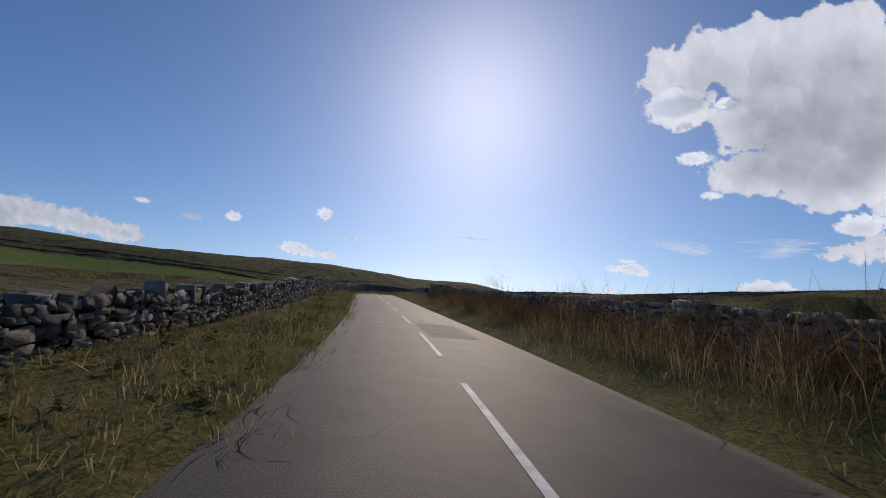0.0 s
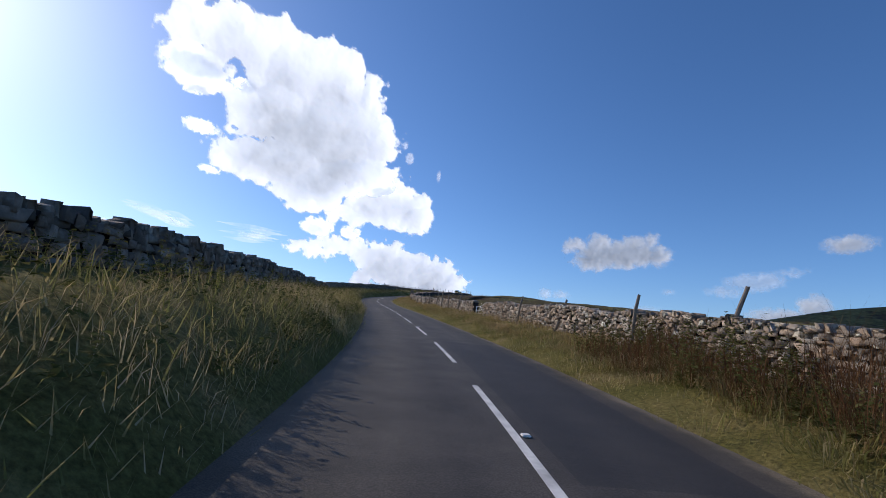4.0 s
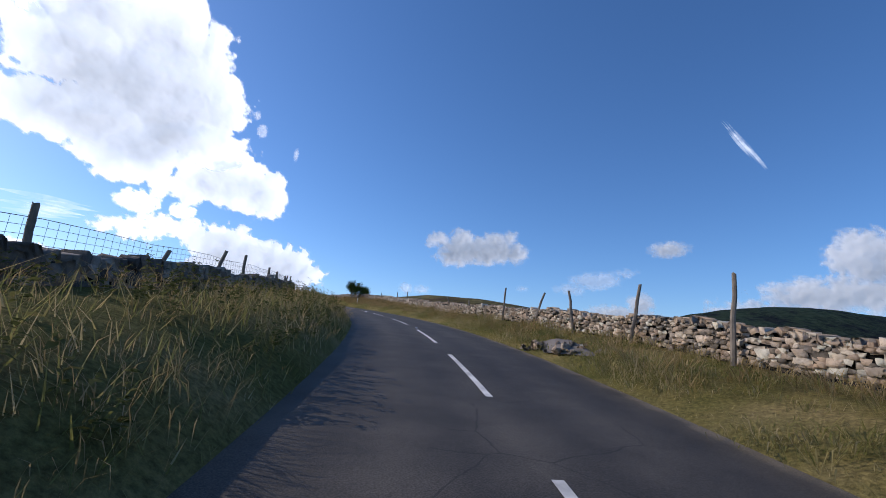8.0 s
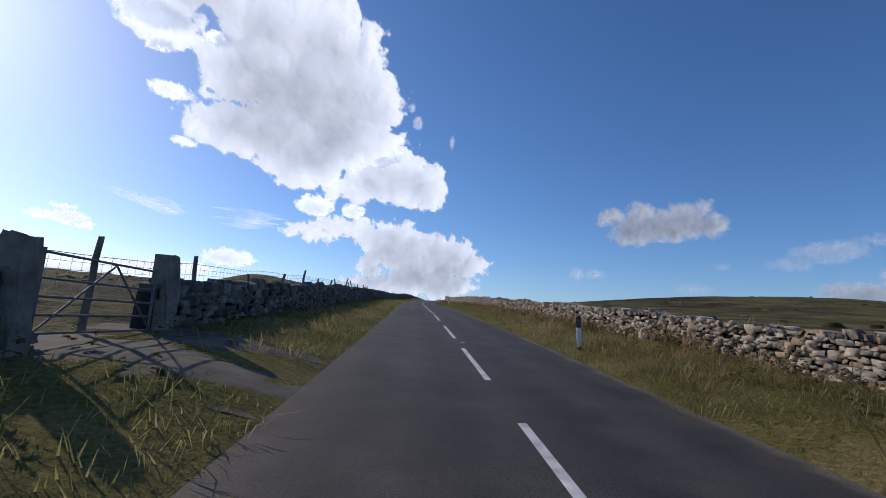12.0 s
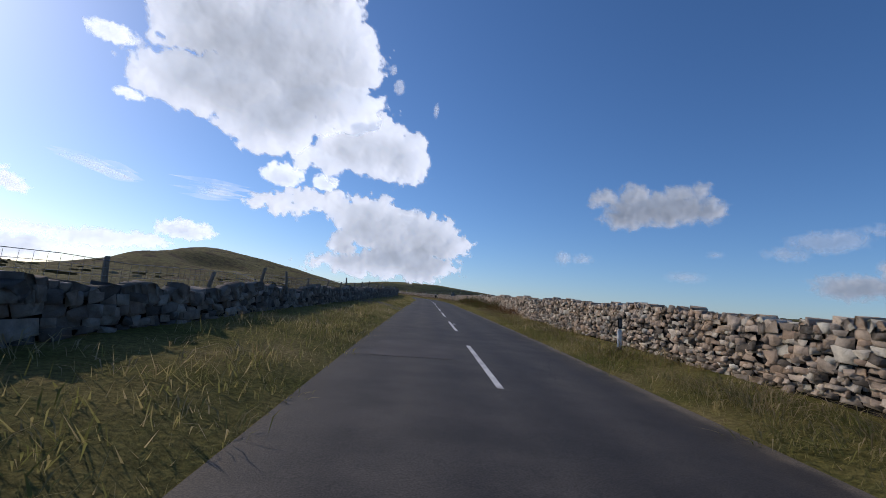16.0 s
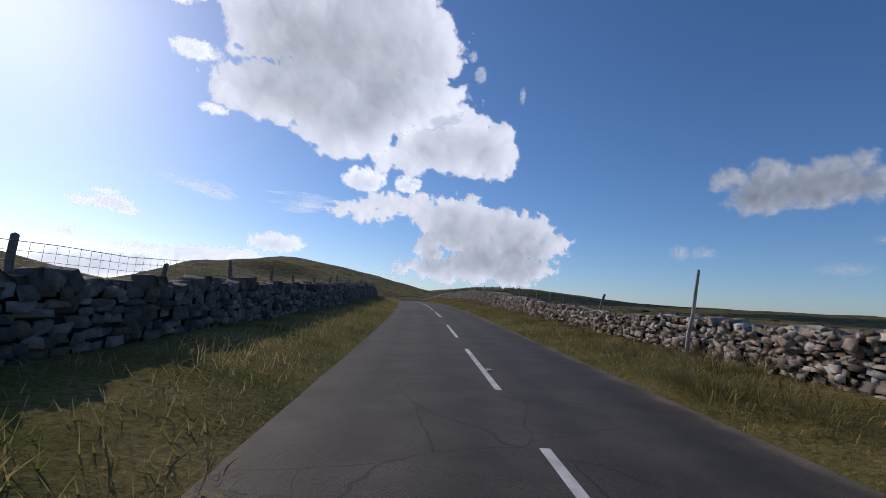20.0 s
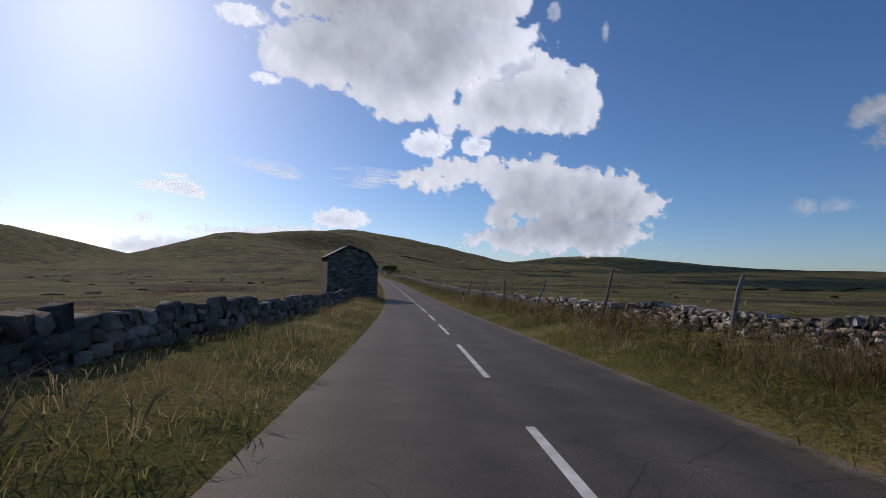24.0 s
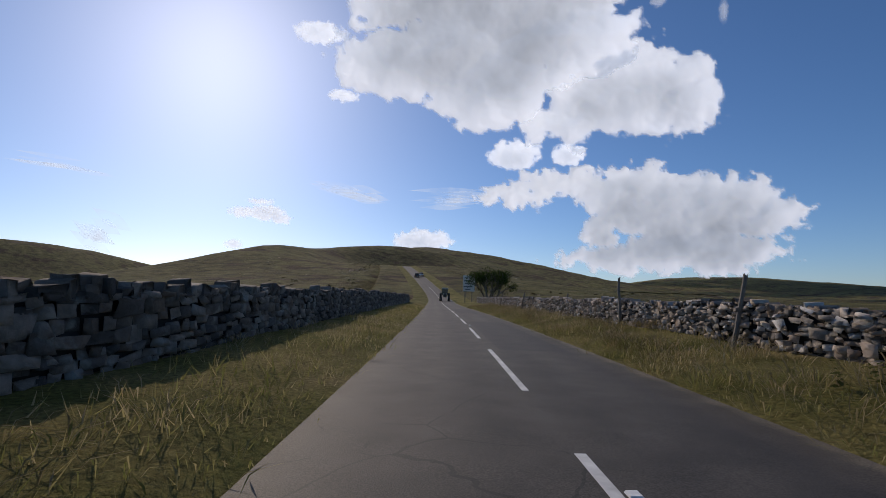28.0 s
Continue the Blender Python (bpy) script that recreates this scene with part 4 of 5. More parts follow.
# ---------------------------------------------------------------- barn
def barn(s, u):
    """A field barn of dark stone whose gable faces the road."""
    top = tagged(new("barn"), "tall dark stone field barn with a slated gable roof", "barn")
    top.matrix_world = placed(s, u, 0.1, 14)
    W, D, eave_r, eave_l, ridge = 4.65, 5.0, 3.05, 3.9, 4.95
    prof = [(-W, -0.8), (0, -0.8), (0, eave_r), (-0.85, 4.3), (-2.73, ridge), (-W, eave_l)]
    bm = bmesh.new()
    vs = [bm.verts.new((x, y, z)) for y in (0.12, D) for x, z in prof]
    n = len(prof)
    bm.faces.new(vs[:n]); bm.faces.new(vs[n:][::-1])
    for i in range(n):
        bm.faces.new((vs[i], vs[n + i], vs[n + (i + 1) % n], vs[(i + 1) % n]))
    bmesh.ops.recalc_face_normals(bm, faces=bm.faces)
    # body behind the stones, coloured as the shadow in their joints
    wall = part("wall", bm, SHADE_CORE, top, "dark coursed rubble stone")
    r = np.random.RandomState(71)
    edge = lambda x: float(np.interp(x, [-W, -2.73, -0.85, 0], [eave_l, ridge, 4.3, eave_r]))
    vv, count, alone = [], 0, 0

    def lay(x, y, z, l, h, turned):
        nonlocal count, alone
        shape = r.randint(16)
        w = STONES[shape] * (0.22, l, h)
        if turned:      # the side that looks along +x
            q = np.stack([w[:, 0], w[:, 1], w[:, 2]], -1)
        else:           # the gable, which looks along -y
            q = np.stack([w[:, 1], -w[:, 0], w[:, 2]], -1)
        q = q + (x, y, z)
        if not turned and alone < 260 and 0.3 < z < 3.2 and x > -5:
            alone += 1
            ob = new("stone", stone_mesh(shape, STONE_DARK_SHADED))
            ob.parent = wall
            ob.matrix_local = pose(x, y, z, 0, 0, -90) @ Matrix.Diagonal((0.22, l, h, 1))
        else:
            vv.append(q); count += 1

    z = -0.3
    while z < ridge:
        h = r.uniform(0.1, 0.2)
        x = -W
        while x < 0:
            l = r.uniform(0.16, 0.46)
            if z + h < edge(x + l / 2) - 0.02 and x + l < 0.12:
                lay(x + l / 2, 0.06 + r.uniform(-0.03, 0.03), z + h / 2, l * 0.97, h * 0.95, False)
            x += l
        y = 0.1
        while z + h < eave_r and y < D:
            l = r.uniform(0.18, 0.46)
            lay(0.02 + r.uniform(-0.03, 0.03), y + l / 2, z + h / 2, l * 0.97, h * 0.95, True)
            y += l
        z += h
    fs = (STONE_FACES[None] + (np.arange(count) * 13)[:, None, None]).reshape(-1, 3)
    rest = tagged(new("stonework", mesh_of("barn_stonework", np.concatenate(vv), fs, STONE_DARK_SHADED)), kind="stuff")
    rest.parent = top
    for k, ((x0, z0), (x1, z1)) in enumerate(zip(prof[2:-1], prof[3:])):
        bm = bmesh.new()
        d = Vector((x1 - x0, 0, z1 - z0)); m = Vector((-d.z, 0, d.x)).normalized() * -0.07
        a, c = Vector((x0, -0.14, z0)), Vector((x1, -0.14, z1))
        if k == 0:
            a -= d.normalized() * 0.22
        if k == 2:
            c += d.normalized() * 0.22
        vs = [bm.verts.new(p + Vector((0, yy, 0)) - mm) for yy in (0, D + 0.3) for p, mm in ((a, m * 0), (c, m * 0), (c, -m), (a, -m))]
        for f in ((0, 1, 2, 3), (7, 6, 5, 4), (0, 4, 5, 1), (1, 5, 6, 2), (2, 6, 7, 3), (3, 7, 4, 0)):
            bm.faces.new([vs[i] for i in f])
        bmesh.ops.recalc_face_normals(bm, faces=bm.faces)
        part("roof", bm, SLATE, top, "thin stone slates")
    return top


barn(915.1, -2.2)

def low_shed(s, u):
    """A low stone hut whose thin roof curves down from its front."""
    top = tagged(new("stone_shed"), "low dark stone shed with a thin curved roof", "shed")
    top.matrix_world = placed(s, u, 0.0)
    W, D, H = 4.2, 1.7, 2.3
    curve = [(D * k / 8, H - 0.42 * (k / 8) ** 2) for k in range(9)]
    q = np.random.RandomState(88)
    bm = bmesh.new()
    prof = [(0.12, -0.6)] + [(y + 0.12, z - 0.06) for y, z in curve[:-1]] + [(D - 0.1, H - 0.44), (D - 0.1, -0.6)]
    rings = [[bm.verts.new((x, y, z)) for y, z in prof] for x in (-W, -0.1)]
    bm.faces.new(rings[0]); bm.faces.new(rings[1][::-1])
    for i in range(len(prof)):
        k = (i + 1) % len(prof)
        bm.faces.new((rings[0][i], rings[0][k], rings[1][k], rings[1][i]))
    bmesh.ops.recalc_face_normals(bm, faces=bm.faces)
    # shadow-coloured body that shows between the stones
    wall = part("wall", bm, SHADE_CORE, top, "dark rubble stone")
    z = -0.2
    while z < H:
        h = q.uniform(0.09, 0.18)
        for side, far in ((False, W), (True, D)):
            a = 0.05
            while a < far - 0.1:
                l = min(q.uniform(0.16, 0.42), far - a)
                roof = H if not side else float(np.interp(a + l, *zip(*curve)))
                if z + h < roof - 0.03:
                    ob = new("stone", stone_mesh(q.randint(16), STONE_DARK_SHADED))
                    ob.parent = wall
                    size = Matrix.Diagonal((0.22, l * 0.97, h * 0.95, 1))
                    ob.matrix_local = (pose(-0.08 + q.uniform(-.02, .02), a + l / 2, z + h / 2) if side else pose(-a - l / 2, 0.1 + q.uniform(-.02, .02), z + h / 2, 0, 0, -90)) @ size
                a += l
        z += h
    bm = bmesh.new()
    rows = []
    for x in (-W - 0.1, 0.06):
        over = [(-0.12, H + 0.01)] + [(y, z + 0.01) for y, z in curve] + [(D + 0.12, H - 0.5)]
        rows.append([bm.verts.new((x, y, z + dz)) for dz in (0, 0.045) for y, z in (over if dz == 0 else over[::-1])])
    bm.faces.new(rows[0]); bm.faces.new(rows[1][::-1])
    for i in range(len(rows[0])):
        k = (i + 1) % len(rows[0])
        bm.faces.new((rows[0][i], rows[0][k], rows[1][k], rows[1][i]))
    bmesh.ops.recalc_face_normals(bm, faces=bm.faces)
    part("roof", bm, ROOF_PALE, top, "pale weathered curved roof sheet")


low_shed(978.2, -4.3)

# pale broken stone spilt on the verge before the shed
q = np.random.RandomState(91)
for _ in range(46):
    a, w = q.normal(977.6, 0.55), q.normal(-2.45, 0.4)
    ob = new("loose_stone", stone_mesh(q.randint(16), LIMESTONE))
    big = q.uniform(0.04, 0.12)
    ob.matrix_world = placed(a, w, float(verge_height(a, w)) + big * 0.2, q.uniform(0, 360), q.uniform(0, 360)) @ Matrix.Diagonal((big, big * 1.4, big * 0.8, 1))
    tagged(ob, "pale broken stone lying on the verge", "stone", "loose stones by the shed")

# ---------------------------------------------------------------- clouds
def lattice(x, y, seed):
    """Gradient noise over a plane, between about -0.7 and 0.7."""
    q = np.random.RandomState(seed)
    turn = q.uniform(0, 6.283, 4096)
    xi, yi = np.floor(x).astype(int), np.floor(y).astype(int)
    fx, fy = x - xi, y - yi
    ex, ey = fx * fx * fx * (fx * (fx * 6 - 15) + 10), fy * fy * fy * (fy * (fy * 6 - 15) + 10)

    def corner(i, j):
        a = turn[((xi + i) * 73 + (yi + j) * 911) % 4096]
        return np.cos(a) * (fx - i) + np.sin(a) * (fy - j)

    return (corner(0, 0) * (1 - ex) + corner(1, 0) * ex) * (1 - ey) + (corner(0, 1) * (1 - ex) + corner(1, 1) * ex) * ey


def fractal(x, y, scale, least, seed, billow=False, fall=0.55):
    """Octaves of noise from one size down to another; billow gives rounded heaps."""
    v, a, k = 0, 1.0, 0
    while scale > least:
        n = lattice(x / scale + 13.7 * k, y / scale - 7.1 * k, seed + k)
        v = v + a * ((0.36 - np.abs(n)) * 1.7 if billow else n * 1.4)
        a, scale, k = a * fall, scale * 0.5, k + 1
    return v


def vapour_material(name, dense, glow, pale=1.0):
    """Vapour with its light and shade painted in: glowing, bright where thin, greyer where thick, gone at its rim."""
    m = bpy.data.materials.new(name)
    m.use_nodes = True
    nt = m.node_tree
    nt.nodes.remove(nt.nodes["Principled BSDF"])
    rim, core_shade = nt.nodes.new("ShaderNodeAttribute"), nt.nodes.new("ShaderNodeAttribute")
    rim.attribute_name, core_shade.attribute_name = "rim", "core_shade"
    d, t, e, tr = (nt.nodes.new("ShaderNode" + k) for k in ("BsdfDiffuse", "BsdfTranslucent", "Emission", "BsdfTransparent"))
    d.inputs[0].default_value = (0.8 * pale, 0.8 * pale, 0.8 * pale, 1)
    # greys painted for the shaded core; the emission stands in for scattered sunlight
    nt.links.new(ramp(nt, core_shade.outputs["Fac"], [(q, tuple(c * pale for c in col)) for q, col in ((0.0, (0.74, 0.78, 0.84)), (0.3, (0.63, 0.67, 0.73)), (1.0, (0.3, 0.325, 0.355)))]), t.inputs[0])
    nt.links.new(ramp(nt, core_shade.outputs["Fac"], [(0.0, (0.54, 0.54, 0.55)), (0.4, (0.46, 0.465, 0.475)), (1.0, (0.33, 0.335, 0.345))]), e.inputs[0])
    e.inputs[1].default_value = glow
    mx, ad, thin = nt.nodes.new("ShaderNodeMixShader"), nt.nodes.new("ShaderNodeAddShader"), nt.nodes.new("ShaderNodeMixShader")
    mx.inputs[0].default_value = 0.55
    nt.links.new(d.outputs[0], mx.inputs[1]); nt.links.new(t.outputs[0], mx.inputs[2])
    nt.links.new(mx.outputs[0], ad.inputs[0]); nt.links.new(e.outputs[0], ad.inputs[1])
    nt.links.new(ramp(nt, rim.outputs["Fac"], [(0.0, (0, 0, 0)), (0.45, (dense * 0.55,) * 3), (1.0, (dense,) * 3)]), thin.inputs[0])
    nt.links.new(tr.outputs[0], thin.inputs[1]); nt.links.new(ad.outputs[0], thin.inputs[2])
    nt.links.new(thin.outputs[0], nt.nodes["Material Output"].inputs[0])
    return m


# painted brightness: own glow strongest in small clouds, a dimmer copy for the right-hand ones
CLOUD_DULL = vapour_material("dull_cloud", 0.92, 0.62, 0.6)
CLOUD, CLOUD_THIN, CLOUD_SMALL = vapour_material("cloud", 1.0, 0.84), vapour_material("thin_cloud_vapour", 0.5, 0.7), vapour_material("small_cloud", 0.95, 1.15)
CLOUD_EYE = np.array((-38.0, 336.0, 32.0))      # the clouds' bearings are taken from here


def cloud(label, far, heaps, seed):
    """A heaped cloud. heaps: bearing left of +y, elevation, and half the width and height, in degrees."""
    heaps = np.array(heaps, float)
    el0 = heaps[:, 1].mean()
    c = math.cos(radians(el0))
    cx, cy, rx, ry = heaps[:, 0] * c, heaps[:, 1], heaps[:, 2], heaps[:, 3]
    rm = float(np.minimum(rx, ry).max())
    step = min(0.15, max(0.055, rm / 12))
    gx = np.arange((cx - rx).min() - 0.6 * rm - 0.3, (cx + rx).max() + 0.6 * rm + 0.3, step)
    gy = np.arange((cy - ry).min() - 0.6 * rm - 0.3, (cy + ry).max() + 0.6 * rm + 0.3, step)
    x, y = np.meshgrid(gx, gy, indexing="ij")
    wx = x + 0.22 * rm * fractal(x, y, rm * 0.9, step * 1.5, seed)
    wy = y + 0.22 * rm * fractal(x, y, rm * 0.9, step * 1.5, seed + 50)
    body = np.full(x.shape, -9.0)
    for a, b, p, q in zip(cx, cy, rx, ry):
        body = np.maximum(body, (1 - np.sqrt(((wx - a) / p) ** 2 + ((wy - b) / q) ** 2)) * min(p, q))
    heap = fractal(x, y, max(0.7, rm * 0.6), max(0.2, step * 1.6), seed + 100, True, 0.6)
    swell = fractal(x, y, max(1.0, rm * 0.6), max(0.7, step * 3), seed + 100, True, 0.42)
    inside = body + min(0.62, (0.32 if rm > 2 else 0.22) * rm) * heap + 0.03 * rm + 0.1 * rm * fractal(x, y, rm * 0.7, 0.3, seed + 150)
    inside = np.maximum(inside, (body - 0.14 * rm) * 2)
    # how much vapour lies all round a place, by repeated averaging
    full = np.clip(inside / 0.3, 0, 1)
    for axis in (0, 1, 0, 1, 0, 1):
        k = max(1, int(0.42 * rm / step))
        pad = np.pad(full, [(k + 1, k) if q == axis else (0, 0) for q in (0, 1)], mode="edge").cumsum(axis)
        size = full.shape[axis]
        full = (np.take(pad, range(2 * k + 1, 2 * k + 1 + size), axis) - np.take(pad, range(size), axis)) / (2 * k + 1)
    # painted shade: greyer in the middle and towards the cloud's base
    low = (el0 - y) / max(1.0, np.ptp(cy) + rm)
    core_shade = np.clip((full - 0.68) * 2.1 + 0.6 * low + 0.28 * fractal(x, y, rm * 0.9, 0.35, seed + 200), 0, 1) * min(1, 0.25 + rm / 2.4)
    relief = np.sqrt(np.clip(body + 0.3 * rm, 0, None) * rm) * 0.5 + 0.07 * min(rm, 1.8) * swell
    az, el = np.radians(x / c), np.radians(y)
    dist = far - far * np.radians(relief)
    v = CLOUD_EYE + np.stack([-np.sin(az) * np.cos(el), np.cos(az) * np.cos(el), np.sin(el)], -1) * dist[..., None]
    n, m = x.shape
    i = (np.arange(n - 1)[:, None] * m + np.arange(m - 1)).ravel()
    f = np.stack([i, i + m, i + m + 1, i + 1], -1)
    f = f[(inside.ravel()[f] > 0).any(1)]
    used, f = np.unique(f, return_inverse=True)
    v = v.reshape(-1, 3)[used]
    centre = v.mean(0)
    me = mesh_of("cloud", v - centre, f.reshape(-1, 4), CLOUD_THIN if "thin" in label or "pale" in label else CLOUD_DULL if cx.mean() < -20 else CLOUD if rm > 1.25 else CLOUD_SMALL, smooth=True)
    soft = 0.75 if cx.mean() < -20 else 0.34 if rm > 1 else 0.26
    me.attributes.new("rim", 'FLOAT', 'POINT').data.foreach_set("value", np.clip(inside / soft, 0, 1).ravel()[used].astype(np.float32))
    me.attributes.new("core_shade", 'FLOAT', 'POINT').data.foreach_set("value", core_shade.ravel()[used].astype(np.float32))
    ob = new("cloud", me)
    ob.location = centre
    return tagged(ob, label, "cloud", "clouds in the sky", "structure")


CLOUDS = [
    ("large white cumulus cloud with a grey underside", 1900, [(12.7, 31.2, 7.14, 4.62), (8.2, 25.7, 7.79, 4.9), (2.3, 25.5, 2.96, 3.19), (17.0, 19.5, 4.98, 2.38), (13.2, 20.3, 3.99, 2.66), (9.7, 17.5, 3.88, 2.28), (3.8, 20.4, 4.18, 2.55), (18.1, 24.7, 3.15, 2.73), (14.9, 27.1, 3.4, 3.4), (2.9, 30.9, 1.32, 1.98), (21.5, 19.3, 1.87, 1.17), (27.3, 32.6, 3.0, 2.33), (20.2, 32.7, 5.88, 3.46), (25.6, 27.9, 3.2, 2.0), (13.5, 31.6, 5.35, 3.92), (8.8, 30.6, 3.26, 3.26)]),
    ("white cumulus cloud below a larger one", 2000, [(-1.0, 16.9, 4.99, 3.43), (3.2, 14.6, 3.07, 1.13), (-4.6, 15.3, 2.88, 1.73)]),
    ("small white puff of cloud", 2000, [(7.8, 12.6, 2.09, 1.16)]),
    ("small white puff of cloud", 2000, [(3.4, 12.4, 1.28, 0.85)]),
    ("low white cumulus cloud with a shaded base", 2200, [(8.0, 9.6, 2.33, 0.61), (3.4, 10.4, 3.57, 0.81), (-1.6, 9.3, 3.86, 1.83), (-3.6, 8.3, 4.59, 2.42), (-7.0, 7.9, 4.12, 2.18), (-10.6, 7.1, 2.23, 1.26), (-1.0, 4.1, 4.08, 0.96), (-6.3, 4.6, 4.59, 1.55), (0.9, 6.5, 1.2, 0.96)]),
    ("ragged white scrap above a large cloud", 1900, [(26.8, 28.3, 2.85, 1.14), (25.8, 25.7, 0.93, 0.62)]),
    ("small ragged scrap of cloud", 1900, [(20.5, 27.9, 1.13, 0.65)]),
    ("thin vertical scrap of cloud", 2000, [(-3.6, 23.2, 0.56, 0.75), (-2.7, 24.8, 0.37, 0.46)]),
    ("thin vertical scrap of cloud", 2000, [(-8.0, 21.3, 0.28, 0.85)]),
    ("flat-based white cumulus cloud", 2200, [(-32.7, 11.9, 5.22, 1.7), (-27.3, 12.9, 1.37, 0.86), (-30.4, 13.3, 1.62, 1.06), (-34.4, 13.2, 1.62, 1.08), (-36.6, 13.5, 0.74, 1.01), (-37.5, 11.7, 1.37, 1.11), (-29.5, 10.9, 2.31, 0.96)]),
    ("pale ragged low cloud", 2400, [(-46.7, 8.6, 2.84, 0.99), (-48.0, 8.8, 1.97, 0.93), (-44.0, 7.6, 1.71, 0.66), (-50.1, 9.6, 1.35, 0.4)]),
    ("bank of white cumulus cloud near the horizon", 2500, [(-49.0, 4.7, 3.19, 1.18), (-51.8, 6.0, 1.54, 1.23), (-50.9, 4.6, 2.87, 0.96), (-53.5, 4.5, 1.26, 0.6)]),
    ("small thin cloud", 2400, [(-23.5, 6.5, 0.88, 0.76), (-25.5, 6.5, 1.16, 0.52)]),
    ("small thin cloud", 2400, [(-38.2, 7.4, 0.84, 0.37)]),
    ("small thin low cloud", 2400, [(-35.6, 5.1, 2.01, 0.54)]),
    ("small white cloud", 2500, [(-55.0, 12.3, 2.1, 0.96)]),
    ("bank of white cumulus cloud near the horizon", 2600, [(-69.4, 7.1, 5.36, 1.5), (-72.0, 10.7, 2.86, 2.34), (-63.3, 5.7, 3.48, 0.58)]),
    ("small white cloud above the hill", 2300, [(16.4, 5.7, 2.47, 0.97), (17.3, 5.4, 1.53, 0.61)]),
    ("low band of white cloud behind the hill", 2500, [(33.8, 2.4, 2.4, 0.77), (31.1, 2.3, 4.23, 1.1), (27.9, 2.9, 2.07, 0.52), (27.4, 4.1, 2.6, 0.36), (23.9, 3.9, 2.96, 0.86), (20.7, 4.2, 2.76, 0.61)]),
    ("small white cloud", 2400, [(32.6, 7.8, 1.27, 0.44), (30.8, 7.8, 1.59, 0.7), (29.6, 7.4, 0.91, 0.51), (31.3, 8.8, 0.99, 0.3)]),
    ("tiny white cloud", 2400, [(33.5, 4.9, 0.72, 0.43)]),
    ("low white cumulus cloud behind the moor", 2600, [(99.7, 6.9, 3.85, 1.03), (95.9, 6.7, 3.28, 0.98), (91.9, 6.3, 1.74, 0.87), (102.6, 6.3, 2.92, 1.46)]),
    ("tiny white cloud", 2600, [(90.6, 10.0, 0.83, 0.3)]),
    ("tiny thin cloud", 2600, [(85.7, 9.2, 1.06, 0.38)]),
    ("tiny white cloud", 2600, [(81.5, 10.0, 0.85, 0.59)]),
    ("tiny white cloud", 2600, [(71.0, 12.0, 0.92, 0.78)]),
    ("small white cloud", 2600, [(74.2, 7.3, 1.66, 0.76), (72.4, 6.9, 1.12, 0.49)]),
    ("tiny white cloud", 2600, [(69.8, 6.9, 1.21, 0.5)]),
    ("ragged bank of white cloud high over the moor", 1900, [(24.1, 21.8, 1.85, 0.83), (22.1, 17.1, 1.06, 0.48)]),
]
for k, (label, far, heaps) in enumerate(CLOUDS):
    cloud(label, far, heaps, 300 + 7 * k)

_bm = bmesh.new(); bmesh.ops.create_icosphere(_bm, subdivisions=3, radius=1.0)
_bm.verts.ensure_lookup_table()
BALL_V = np.array([q.co[:] for q in _bm.verts]); BALL_F = np.array([[q.index for q in f.verts] for f in _bm.faces]); _bm.free()


def streak(origin, far, az0, el0, az1, el1, thick):
    """A thin drawn-out cirrus cloud."""
    pts = []
    for az, el in ((az0, el0), (az1, el1)):
        a, e = radians(az), radians(el)
        pts.append(Vector(origin) + Vector((-math.sin(a) * math.cos(e), math.cos(a) * math.cos(e), math.sin(e))) * far)
    d = pts[1] - pts[0]
    m = Matrix.Translation((pts[0] + pts[1]) / 2) @ d.to_track_quat("X", "Z").to_matrix().to_4x4()
    R, L = far * math.tan(radians(thick)), d.length / 2
    q = np.random.RandomState(int(abs(az0) * 100))
    vs, fs = [], []
    for k in range(7):
        l = L * q.uniform(0.4, 0.85)
        c = np.array((q.uniform(-1, 1) * (L - l), q.normal(0, R * 0.6), q.normal(0, R * 0.4)))
        taper = (1 - np.abs(BALL_V[:, :1]) ** 1.5) + 0.03
        vs.append(c + BALL_V * (l, 1, 1) * np.hstack([taper * 0 + 1, taper * R * 0.35, taper * R * 0.25])); fs.append(BALL_F + k * len(BALL_V))
    v = np.concatenate(vs)
    ob = new("thin_cloud", mesh_of("thin_cloud", v, np.concatenate(fs), WISP, smooth=True))
    ob.matrix_world = m
    return tagged(ob, "thin white streak of high cloud", "cloud", "", "structure")


# ---------------------------------------------------------------- fences, markers, gates
def fence_post(mat, length, thick, r, seed_bend=0.02):
    """A rough split post, its foot at the origin."""
    bm = bmesh.new()
    n, rings = 7, 4
    rows = []
    for k in range(rings + 1):
        q = k / rings
        rad = thick * (1 - 0.25 * q)
        off = (r.uniform(-seed_bend, seed_bend), r.uniform(-seed_bend, seed_bend))
        rows.append([bm.verts.new((off[0] + rad * math.cos(6.283 * j / n) * r.uniform(0.85, 1.1), off[1] + rad * math.sin(6.283 * j / n) * r.uniform(0.85, 1.1), q * length + (r.uniform(-.02, .03) if k == rings else 0))) for j in range(n)])
    for a, b in zip(rows[:-1], rows[1:]):
        for j in range(n):
            bm.faces.new((a[j], a[(j + 1) % n], b[(j + 1) % n], b[j]))
    bm.faces.new(rows[-1])
    return bm


def post_mesh(mat, length, thick, r):
    me = bpy.data.meshes.new("fence_post")
    bm = fence_post(mat, length, thick, r)
    bm.to_mesh(me); bm.free()
    me.materials.append(mat)
    return me


r = np.random.RandomState(77)
POSTS_DARK = [post_mesh(WOOD, 1.0, 0.06, r) for _ in range(6)]
POSTS_PALE = [post_mesh(WOOD_PALE, 1.0, 0.05, r) for _ in range(4)]


